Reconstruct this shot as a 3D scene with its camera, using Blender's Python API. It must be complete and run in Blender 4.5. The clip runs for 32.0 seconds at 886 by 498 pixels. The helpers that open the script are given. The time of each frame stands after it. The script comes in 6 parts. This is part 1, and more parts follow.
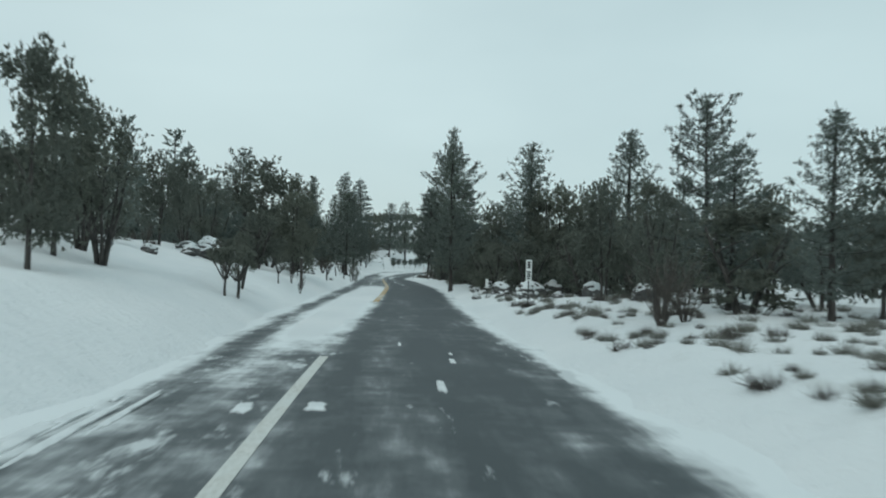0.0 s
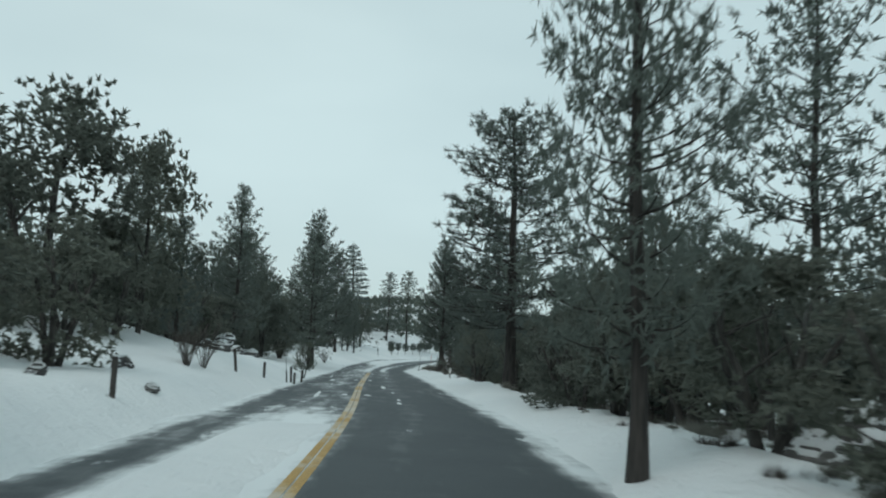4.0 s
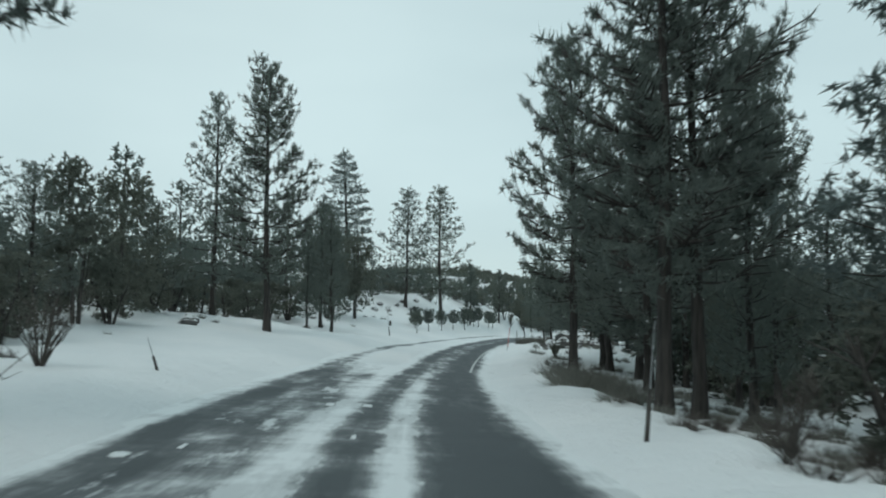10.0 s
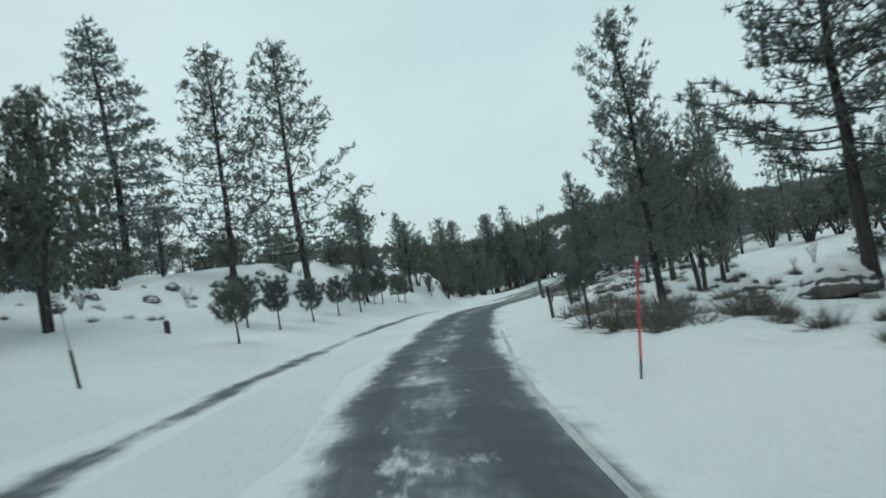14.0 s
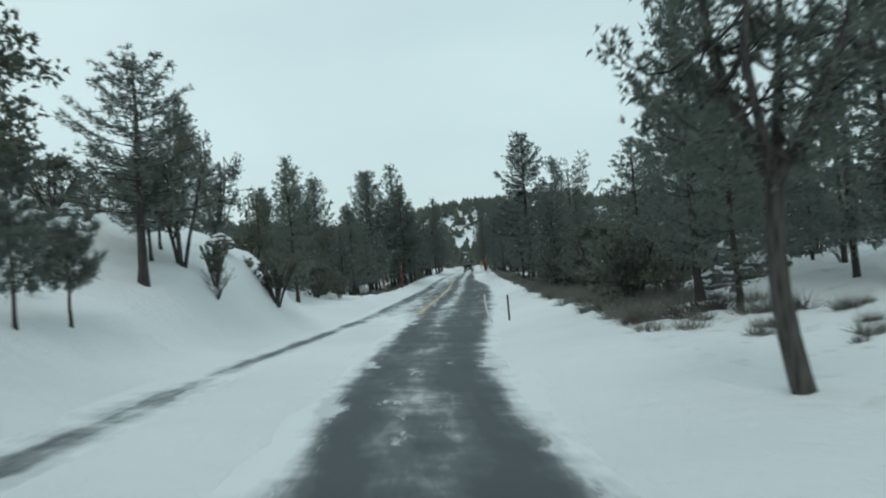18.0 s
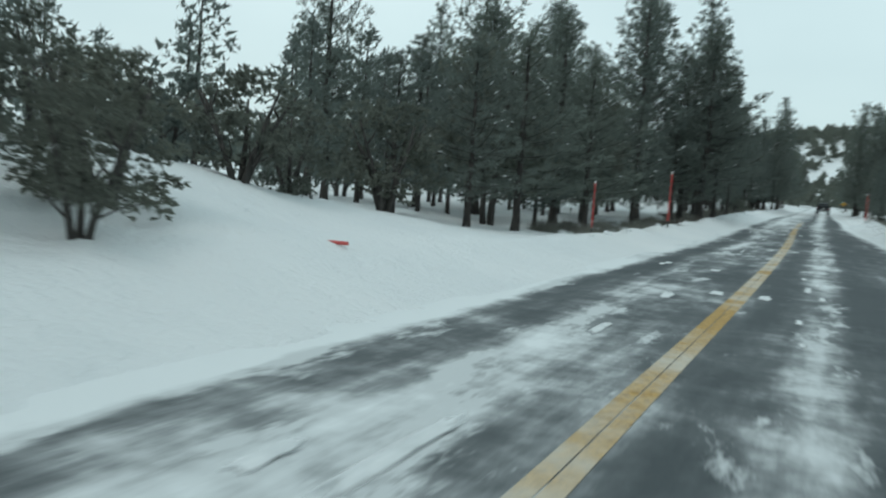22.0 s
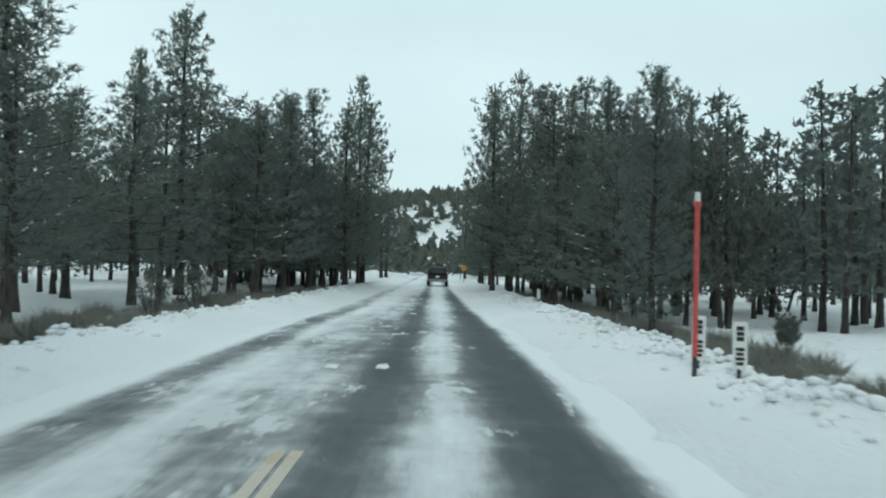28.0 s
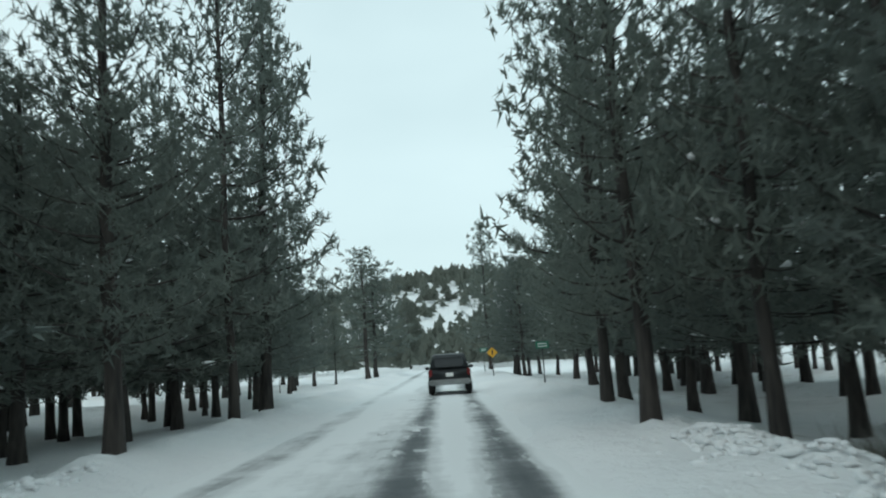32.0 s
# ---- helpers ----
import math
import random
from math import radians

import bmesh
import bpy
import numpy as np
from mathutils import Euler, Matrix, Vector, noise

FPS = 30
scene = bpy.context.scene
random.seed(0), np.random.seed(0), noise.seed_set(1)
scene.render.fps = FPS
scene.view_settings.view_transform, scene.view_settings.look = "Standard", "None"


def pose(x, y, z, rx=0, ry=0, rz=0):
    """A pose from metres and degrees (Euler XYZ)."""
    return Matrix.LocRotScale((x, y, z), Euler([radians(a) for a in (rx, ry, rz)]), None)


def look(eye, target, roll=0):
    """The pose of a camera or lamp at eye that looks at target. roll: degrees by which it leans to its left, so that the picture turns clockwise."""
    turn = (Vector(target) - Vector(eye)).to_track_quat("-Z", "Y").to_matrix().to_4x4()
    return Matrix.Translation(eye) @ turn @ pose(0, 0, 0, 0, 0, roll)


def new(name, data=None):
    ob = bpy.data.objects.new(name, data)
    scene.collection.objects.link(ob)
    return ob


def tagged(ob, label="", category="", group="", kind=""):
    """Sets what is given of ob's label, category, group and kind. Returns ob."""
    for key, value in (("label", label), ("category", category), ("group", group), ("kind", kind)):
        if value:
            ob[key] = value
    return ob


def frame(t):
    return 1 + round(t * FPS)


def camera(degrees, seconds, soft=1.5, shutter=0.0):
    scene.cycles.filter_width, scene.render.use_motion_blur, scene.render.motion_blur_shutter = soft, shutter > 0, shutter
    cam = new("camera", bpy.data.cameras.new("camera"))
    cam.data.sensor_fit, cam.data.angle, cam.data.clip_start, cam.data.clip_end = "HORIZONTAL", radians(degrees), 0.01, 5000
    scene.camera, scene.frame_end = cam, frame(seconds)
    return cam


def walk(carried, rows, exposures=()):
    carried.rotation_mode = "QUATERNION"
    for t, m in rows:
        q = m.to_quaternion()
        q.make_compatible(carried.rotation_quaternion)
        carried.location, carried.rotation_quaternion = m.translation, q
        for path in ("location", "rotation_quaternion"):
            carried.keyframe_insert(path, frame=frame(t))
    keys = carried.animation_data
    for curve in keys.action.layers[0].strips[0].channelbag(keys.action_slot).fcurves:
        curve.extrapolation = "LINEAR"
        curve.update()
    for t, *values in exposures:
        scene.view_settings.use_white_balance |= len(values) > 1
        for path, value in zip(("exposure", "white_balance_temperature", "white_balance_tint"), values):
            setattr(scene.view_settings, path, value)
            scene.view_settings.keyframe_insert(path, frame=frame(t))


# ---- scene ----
cam = camera(57.33, 32.0, soft=2.0, shutter=0.3)
PATH = [
    (0.0, -0.00, 0.00, 1.55, 90.61, -1.53, 0.00),
    (0.5, -0.27, 4.98, 1.49, 91.24, -1.36, 0.30),
    (1.0, -0.53, 9.93, 1.42, 91.50, -0.72, 0.51),
    (1.5, -0.83, 14.90, 1.34, 92.03, -0.97, 0.04),
    (2.0, -1.13, 19.92, 1.27, 93.24, -2.85, -0.54),
    (2.5, -1.40, 24.95, 1.20, 93.73, -3.70, -0.71),
    (3.0, -1.61, 29.96, 1.12, 95.11, -2.99, -0.71),
    (3.5, -1.74, 35.08, 1.04, 96.86, -3.13, -0.36),
    (5.5, -2.71, 56.92, 0.87, 96.17, 0.57, 1.61),
    (6.0, -3.14, 62.68, 0.81, 96.77, 0.83, 1.49),
    (6.5, -3.65, 68.40, 0.75, 96.41, -0.13, 1.11),
    (7.0, -4.16, 74.18, 0.66, 95.60, -0.42, 0.81),
    (7.5, -4.63, 79.94, 0.56, 95.40, 0.07, 0.52),
    (8.0, -5.05, 85.72, 0.46, 95.44, 0.91, 0.31),
    (8.5, -5.51, 91.49, 0.36, 95.46, 1.03, 0.34),
    (9.0, -5.98, 97.26, 0.26, 95.79, 0.46, 0.99),
    (9.5, -6.44, 103.02, 0.14, 95.39, -0.48, 1.47),
    (10.0, -6.83, 108.76, 0.01, 94.95, -0.21, 1.43),
    (10.5, -7.21, 114.43, -0.11, 95.40, 1.36, 1.80),
    (11.0, -7.60, 120.12, -0.20, 95.02, 2.75, 1.94),
    (11.5, -8.00, 125.71, -0.28, 94.31, 3.63, 1.57),
    (12.0, -8.15, 131.14, -0.36, 92.94, 5.53, 0.68),
    (12.5, -8.12, 136.53, -0.43, 92.78, 6.79, -0.67),
    (13.0, -7.97, 142.04, -0.48, 93.30, 8.63, -1.45),
    (13.5, -7.80, 147.64, -0.49, 93.53, 9.69, -3.97),
    (14.0, -7.46, 153.31, -0.48, 92.69, 9.12, -6.89),
    (14.5, -7.07, 159.11, -0.47, 92.67, 7.02, -8.72),
    (15.0, -6.52, 165.00, -0.45, 92.85, 5.16, -10.80),
    (15.5, -5.80, 170.87, -0.44, 92.58, 4.60, -12.99),
    (17.5, -1.76, 193.18, -0.49, 91.33, 3.40, -15.17),
    (18.0, -0.58, 198.59, -0.59, 91.03, 4.69, -16.56),
    (18.5, 0.70, 203.96, -0.70, 91.58, 5.53, -18.60),
    (19.0, 2.06, 209.22, -0.82, 92.12, 5.55, -19.73),
    (19.5, 3.51, 214.37, -0.94, 91.97, 4.40, -20.00),
    (20.0, 5.05, 219.44, -1.06, 90.92, 3.31, -20.35),
    (20.5, 6.74, 224.57, -1.15, 89.90, 1.81, -21.50),
    (21.0, 8.51, 229.77, -1.22, 89.46, 1.35, -21.87),
    (21.5, 10.27, 235.03, -1.27, 88.78, -1.96, -11.19),
    (22.0, 12.02, 240.31, -1.29, 84.91, -4.04, 6.40),
    (22.5, 13.84, 245.59, -1.31, 82.57, -4.71, 9.94),
    (23.0, 15.67, 250.83, -1.33, 86.07, -1.65, -5.72),
    (23.5, 17.51, 256.03, -1.36, 86.90, 0.64, -18.14),
    (24.0, 19.30, 261.17, -1.40, 88.58, 1.78, -22.47),
    (24.5, 20.97, 266.09, -1.41, 90.13, 1.60, -20.61),
    (25.0, 22.48, 270.78, -1.42, 90.64, 1.46, -19.28),
    (25.5, 23.93, 275.35, -1.42, 91.02, 0.91, -19.90),
    (27.5, 29.81, 293.32, -1.39, 91.12, -1.79, -20.67),
    (28.0, 31.32, 297.74, -1.37, 91.45, -1.53, -19.35),
    (28.5, 32.93, 302.17, -1.35, 91.61, -1.03, -19.34),
    (29.0, 34.49, 306.67, -1.31, 91.45, -0.80, -19.37),
    (29.5, 36.02, 311.24, -1.27, 90.74, -0.03, -19.59),
    (30.0, 37.55, 315.75, -1.25, 91.78, -0.41, -21.70),
    (30.5, 39.02, 320.18, -1.25, 94.32, 0.42, -21.62),
    (31.0, 40.48, 324.51, -1.26, 96.59, 1.33, -20.44),
    (31.5, 42.00, 328.86, -1.31, 97.48, 3.31, -20.78),
    (32.0, 43.52, 333.19, -1.37, 97.74, 3.83, -18.58),
]
walk(cam, [(t, pose(*p)) for t, *p in PATH], [(0, -0.06), (9, 0.0), (18, 0.06), (22, 0.14), (25, 0.24), (28, 0.26), (32, 0.3)])

# ---- sky, sun and exposure ----
world = bpy.data.worlds.new("overcast_sky")
scene.world = world
world.use_nodes = True
wn, wl = world.node_tree.nodes, world.node_tree.links
wn.clear()
w_out = wn.new("ShaderNodeOutputWorld")
w_bg = wn.new("ShaderNodeBackground")
w_sky = wn.new("ShaderNodeTexSky")
w_sky.sky_type = "NISHITA"
w_sky.sun_disc = False
w_sky.sun_elevation, w_sky.sun_rotation = radians(38), radians(-20)
w_co = wn.new("ShaderNodeTexCoord")
w_map = wn.new("ShaderNodeMapping")
w_map.inputs["Scale"].default_value = (1.0, 1.0, 2.6)
w_noise = wn.new("ShaderNodeTexNoise")
w_noise.inputs["Scale"].default_value = 1.7
w_noise.inputs["Detail"].default_value = 4.0
w_noise.inputs["Roughness"].default_value = 0.45
w_ramp = wn.new("ShaderNodeValToRGB")
w_ramp.color_ramp.elements[0].position, w_ramp.color_ramp.elements[1].position = 0.3, 0.72
w_ramp.color_ramp.elements[0].color = (0.475, 0.628, 0.655, 1)
w_ramp.color_ramp.elements[1].color = (0.60, 0.77, 0.79, 1)
w_scale = wn.new("ShaderNodeVectorMath")
w_scale.operation = "SCALE"
w_scale.inputs["Scale"].default_value = 0.10
w_mix = wn.new("ShaderNodeMix")
w_mix.data_type = "RGBA"
w_mix.inputs["Factor"].default_value = 0.93
wl.new(w_co.outputs["Generated"], w_map.inputs["Vector"])
wl.new(w_map.outputs["Vector"], w_noise.inputs["Vector"])
wl.new(w_noise.outputs["Fac"], w_ramp.inputs["Fac"])
wl.new(w_sky.outputs["Color"], w_scale.inputs[0])
wl.new(w_scale.outputs["Vector"], w_mix.inputs["A"])
wl.new(w_ramp.outputs["Color"], w_mix.inputs["B"])
wl.new(w_mix.outputs["Result"], w_bg.inputs["Color"])
wl.new(w_bg.outputs["Background"], w_out.inputs["Surface"])
w_bg.inputs["Strength"].default_value = 1.0

sun = new("sun", bpy.data.lights.new("sun", "SUN"))
sun.data.energy, sun.data.angle, sun.data.color = 0.5, radians(25), (1.0, 0.97, 0.92)
sun.matrix_world = look((0, 0, 60), (20, 40, 0))

# ---- materials ----
def material(name, rough=0.8, metal=0.0):
    m = bpy.data.materials.new(name)
    m.use_nodes = True
    nt = m.node_tree
    b = nt.nodes["Principled BSDF"]
    b.inputs["Roughness"].default_value, b.inputs["Metallic"].default_value = rough, metal
    return m, nt.nodes, nt.links, b


def noise_node(n, l, scale, detail=4.0, rough=0.55, vec=None):
    t = n.new("ShaderNodeTexNoise")
    t.inputs["Scale"].default_value, t.inputs["Detail"].default_value, t.inputs["Roughness"].default_value = scale, detail, rough
    if vec is not None:
        l.new(vec, t.inputs["Vector"])
    return t


def ramp_node(n, l, fac, stops):
    r = n.new("ShaderNodeValToRGB")
    e = r.color_ramp.elements
    while len(e) < len(stops):
        e.new(0.5)
    for k, (p, c) in enumerate(stops):
        e[k].position = p
        e[k].color = (*c, 1) if len(c) == 3 else c
    l.new(fac, r.inputs["Fac"])
    return r


def mix_node(n, l, fac, a, b):
    m = n.new("ShaderNodeMix")
    m.data_type = "RGBA"
    for sock, v in (("Factor", fac), ("A", a), ("B", b)):
        if isinstance(v, (int, float)):
            m.inputs[sock].default_value = v
        elif isinstance(v, tuple):
            m.inputs[sock].default_value = (*v, 1)
        else:
            l.new(v, m.inputs[sock])
    return m


def math_node(n, l, op, a, b=None, clamp=False):
    m = n.new("ShaderNodeMath")
    m.operation = op
    m.use_clamp = clamp
    for k, v in enumerate((a, b)):
        if v is None:
            continue
        if isinstance(v, (int, float)):
            m.inputs[k].default_value = v
        else:
            l.new(v, m.inputs[k])
    return m.outputs[0]


def bump_node(n, l, b, height, strength, dist):
    u = n.new("ShaderNodeBump")
    u.inputs["Strength"].default_value, u.inputs["Distance"].default_value = strength, dist
    l.new(height, u.inputs["Height"])
    l.new(u.outputs["Normal"], b.inputs["Normal"])


def simple(name, dark, light, scale=6.0, rough=0.8, metal=0.0, bump=0.25, dist=0.02, random_tint=0.0):
    """Two-tone noise surface, with fine relief."""
    m, n, l, b = material(name, rough, metal)
    co = n.new("ShaderNodeTexCoord")
    a = noise_node(n, l, scale, 5, 0.6, co.outputs["Object"])
    c = noise_node(n, l, scale * 0.13, 3, 0.5, co.outputs["Object"])
    f = math_node(n, l, "ADD", math_node(n, l, "MULTIPLY", a.outputs["Fac"], 0.55), math_node(n, l, "MULTIPLY", c.outputs["Fac"], 0.45))
    r = ramp_node(n, l, f, [(0.34, dark), (0.66, light)])
    col = r.outputs["Color"]
    if random_tint:
        info = n.new("ShaderNodeObjectInfo")
        h = n.new("ShaderNodeHueSaturation")
        l.new(math_node(n, l, "ADD", math_node(n, l, "MULTIPLY", info.outputs["Random"], random_tint), 1 - random_tint / 2), h.inputs["Value"])
        l.new(col, h.inputs["Color"])
        col = h.outputs["Color"]
    l.new(col, b.inputs["Base Color"])
    if bump:
        bump_node(n, l, b, a.outputs["Fac"], bump, dist)
    return m


def bark_material(name, dark, light):
    """Furrowed plates that run up the trunk."""
    m, n, l, b = material(name, 0.92)
    co = n.new("ShaderNodeTexCoord")
    mp = n.new("ShaderNodeMapping")
    mp.inputs["Scale"].default_value = (7, 7, 1.3)
    l.new(co.outputs["Object"], mp.inputs["Vector"])
    v = n.new("ShaderNodeTexVoronoi")
    v.inputs["Scale"].default_value = 1.3
    l.new(mp.outputs["Vector"], v.inputs["Vector"])
    a = noise_node(n, l, 2.0, 5, 0.65, mp.outputs["Vector"])
    f = math_node(n, l, "MULTIPLY", v.outputs["Distance"], a.outputs["Fac"])
    r = ramp_node(n, l, f, [(0.05, dark), (0.45, light)])
    l.new(r.outputs["Color"], b.inputs["Base Color"])
    bump_node(n, l, b, f, 0.8, 0.04)
    return m


def needle_material(name, dark, light):
    """Green needles; every tree and every tuft a little different."""
    m, n, l, b = material(name, 0.85)
    b.inputs["Specular IOR Level"].default_value = 0.1
    info = n.new("ShaderNodeObjectInfo")
    geo = n.new("ShaderNodeNewGeometry")
    co = n.new("ShaderNodeTexCoord")
    a = noise_node(n, l, 0.9, 3, 0.5, co.outputs["Object"])
    f = math_node(n, l, "ADD", math_node(n, l, "MULTIPLY", geo.outputs["Random Per Island"], 0.12), math_node(n, l, "ADD", math_node(n, l, "MULTIPLY", a.outputs["Fac"], 0.5), 0.15))
    f = math_node(n, l, "ADD", f, math_node(n, l, "MULTIPLY", math_node(n, l, "SUBTRACT", info.outputs["Random"], 0.5), 0.35))
    r = ramp_node(n, l, f, [(0.2, dark), (0.8, light)])
    l.new(r.outputs["Color"], b.inputs["Base Color"])
    # thin foliage lets some light through
    tr = n.new("ShaderNodeBsdfTranslucent")
    l.new(r.outputs["Color"], tr.inputs["Color"])
    mx = n.new("ShaderNodeMixShader")
    mx.inputs["Fac"].default_value = 0.5
    l.new(b.outputs["BSDF"], mx.inputs[1])
    l.new(tr.outputs["BSDF"], mx.inputs[2])
    l.new(mx.outputs["Shader"], n["Material Output"].inputs["Surface"])
    return m


def snow_material():
    m, n, l, b = material("snow", 0.75)
    co = n.new("ShaderNodeTexCoord")
    big = noise_node(n, l, 0.18, 4, 0.5, co.outputs["Object"])
    mid = noise_node(n, l, 1.6, 5, 0.6, co.outputs["Object"])
    fine = noise_node(n, l, 14.0, 4, 0.6, co.outputs["Object"])
    r = ramp_node(n, l, big.outputs["Fac"], [(0.3, (0.74, 0.77, 0.785)), (0.7, (0.84, 0.855, 0.86))])
    # grit thrown off the road and thin spots with grass, further out
    grit = ramp_node(n, l, mid.outputs["Fac"], [(0.56, (0, 0, 0)), (0.72, (1, 1, 1))])
    at = n.new("ShaderNodeAttribute")
    at.attribute_name = "thin"
    gf = math_node(n, l, "MULTIPLY", math_node(n, l, "MULTIPLY", grit.outputs["Color"], at.outputs["Fac"]), 0.8, True)
    mx = mix_node(n, l, gf, r.outputs["Color"], (0.30, 0.29, 0.24))
    l.new(mx.outputs["Result"], b.inputs["Base Color"])
    h = math_node(n, l, "ADD", math_node(n, l, "MULTIPLY", mid.outputs["Fac"], 0.7), math_node(n, l, "MULTIPLY", fine.outputs["Fac"], 0.2))
    bump_node(n, l, b, h, 0.85, 0.28)
    return m


def road_material():
    """Grey asphalt with wheel tracks; wind-blown snow film in streaks, after the cover attribute."""
    m, n, l, b = material("asphalt", 0.7)
    uv = n.new("ShaderNodeUVMap")
    uv.uv_map = "lane"
    mp = n.new("ShaderNodeMapping")
    mp.inputs["Scale"].default_value = (1.0, 0.16, 1.0)
    l.new(uv.outputs["UV"], mp.inputs["Vector"])
    streak = noise_node(n, l, 1.5, 6, 0.62, mp.outputs["Vector"])
    mp2 = n.new("ShaderNodeMapping")
    mp2.inputs["Scale"].default_value = (0.35, 0.8, 1.0)
    l.new(uv.outputs["UV"], mp2.inputs["Vector"])
    gust = noise_node(n, l, 0.8, 5, 0.65, mp2.outputs["Vector"])
    fine = noise_node(n, l, 45, 3, 0.6, uv.outputs["UV"])
    patch = noise_node(n, l, 0.45, 4, 0.5, uv.outputs["UV"])
    asphalt = ramp_node(n, l, math_node(n, l, "ADD", math_node(n, l, "MULTIPLY", fine.outputs["Fac"], 0.5), math_node(n, l, "MULTIPLY", patch.outputs["Fac"], 0.5)), [(0.3, (0.032, 0.042, 0.048)), (0.7, (0.062, 0.074, 0.080))])
    at = n.new("ShaderNodeAttribute")
    at.attribute_name = "cover"
    mp3 = n.new("ShaderNodeMapping")
    mp3.inputs["Scale"].default_value = (0.6, 1.7, 1.0)
    l.new(uv.outputs["UV"], mp3.inputs["Vector"])
    soft_at = n.new("ShaderNodeAttribute")
    soft_at.attribute_name = "soft"
    swing = math_node(n, l, "SUBTRACT", 1.9, math_node(n, l, "MULTIPLY", soft_at.outputs["Fac"], 0.9))
    cross = noise_node(n, l, 1.6, 6, 0.7, mp3.outputs["Vector"])
    blot = noise_node(n, l, 1.1, 7, 0.68, uv.outputs["UV"])
    f = math_node(n, l, "ADD", math_node(n, l, "MULTIPLY", streak.outputs["Fac"], 0.46), math_node(n, l, "MULTIPLY", gust.outputs["Fac"], 0.18))
    f = math_node(n, l, "ADD", f, math_node(n, l, "ADD", math_node(n, l, "MULTIPLY", cross.outputs["Fac"], 0.05), math_node(n, l, "MULTIPLY", blot.outputs["Fac"], 0.31)))
    f = math_node(n, l, "ADD", math_node(n, l, "MULTIPLY", math_node(n, l, "SUBTRACT", f, 0.5), swing), at.outputs["Fac"])
    film = ramp_node(n, l, f, [(0.36, (0, 0, 0)), (0.50, (0.07, 0.07, 0.07)), (0.60, (0.26, 0.26, 0.26)), (0.72, (0.72, 0.72, 0.72)), (0.86, (1, 1, 1))])
    # packed crusts with crisp, ragged rims, drawn out along the wheel tracks
    mp4 = n.new("ShaderNodeMapping")
    mp4.inputs["Scale"].default_value = (1.0, 0.30, 1.0)
    l.new(uv.outputs["UV"], mp4.inputs["Vector"])
    crust = noise_node(n, l, 1.9, 8, 0.66, mp4.outputs["Vector"])
    k = math_node(n, l, "ADD", crust.outputs["Fac"], math_node(n, l, "MULTIPLY", math_node(n, l, "SUBTRACT", at.outputs["Fac"], 0.40), 0.55))
    packed = ramp_node(n, l, k, [(0.63, (0, 0, 0)), (0.72, (0.75, 0.75, 0.75))])
    film_all = math_node(n, l, "MAXIMUM", film.outputs["Color"], packed.outputs["Color"])
    mx = mix_node(n, l, film_all, asphalt.outputs["Color"], (0.76, 0.79, 0.80))
    l.new(mx.outputs["Result"], b.inputs["Base Color"])
    bump_node(n, l, b, math_node(n, l, "ADD", math_node(n, l, "MULTIPLY", fine.outputs["Fac"], 0.4), math_node(n, l, "MULTIPLY", film_all, 0.6)), 0.35, 0.025)
    return m


SNOW = snow_material()
ASPHALT = road_material()
BARK = bark_material("pine_bark", (0.024, 0.022, 0.021), (0.070, 0.060, 0.054))
BARK_GREY = bark_material("grey_bark", (0.024, 0.022, 0.021), (0.10, 0.092, 0.084))
# needle and juniper colours are lifted to stand in for haze over dark crowns
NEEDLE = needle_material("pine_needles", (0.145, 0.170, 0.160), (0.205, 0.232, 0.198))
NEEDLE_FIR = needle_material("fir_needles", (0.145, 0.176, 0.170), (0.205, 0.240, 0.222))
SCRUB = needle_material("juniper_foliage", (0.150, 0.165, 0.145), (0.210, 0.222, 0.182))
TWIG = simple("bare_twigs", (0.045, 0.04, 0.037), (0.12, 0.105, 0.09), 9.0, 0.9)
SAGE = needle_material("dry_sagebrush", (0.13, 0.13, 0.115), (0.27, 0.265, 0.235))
CRUST = simple("snow_crust", (0.72, 0.75, 0.77), (0.84, 0.855, 0.86), 5.0, 0.8, 0, 0.1, 0.02)
ROCK = simple("grey_granite", (0.045, 0.045, 0.045), (0.15, 0.145, 0.14), 3.0, 0.9, 0, 0.6, 0.06)

# ---- the road's line and the lie of the land ----
CONTROL = [(-1.15, -0.06, 0.03), (-2.27, 19.86, -0.25), (-2.89, 35.03, -0.48), (-3.86, 56.87, -0.65), (-5.3, 74.08, -0.86), (-6.66, 91.4, -1.16), (-7.98, 108.68, -1.51), (-9.15, 125.65, -1.8), (-9.12, 142.08, -2.0), (-8.21, 159.2, -1.99), (-6.94, 171.07, -1.96), (-2.89, 193.39, -2.01), (0.95, 209.51, -2.34), (5.64, 224.94, -2.67), (10.93, 240.68, -2.81), (16.42, 256.41, -2.88), (21.39, 271.13, -2.94), (28.72, 293.68, -2.91), (34.93, 311.61, -2.79), (42.44, 333.57, -2.89)]


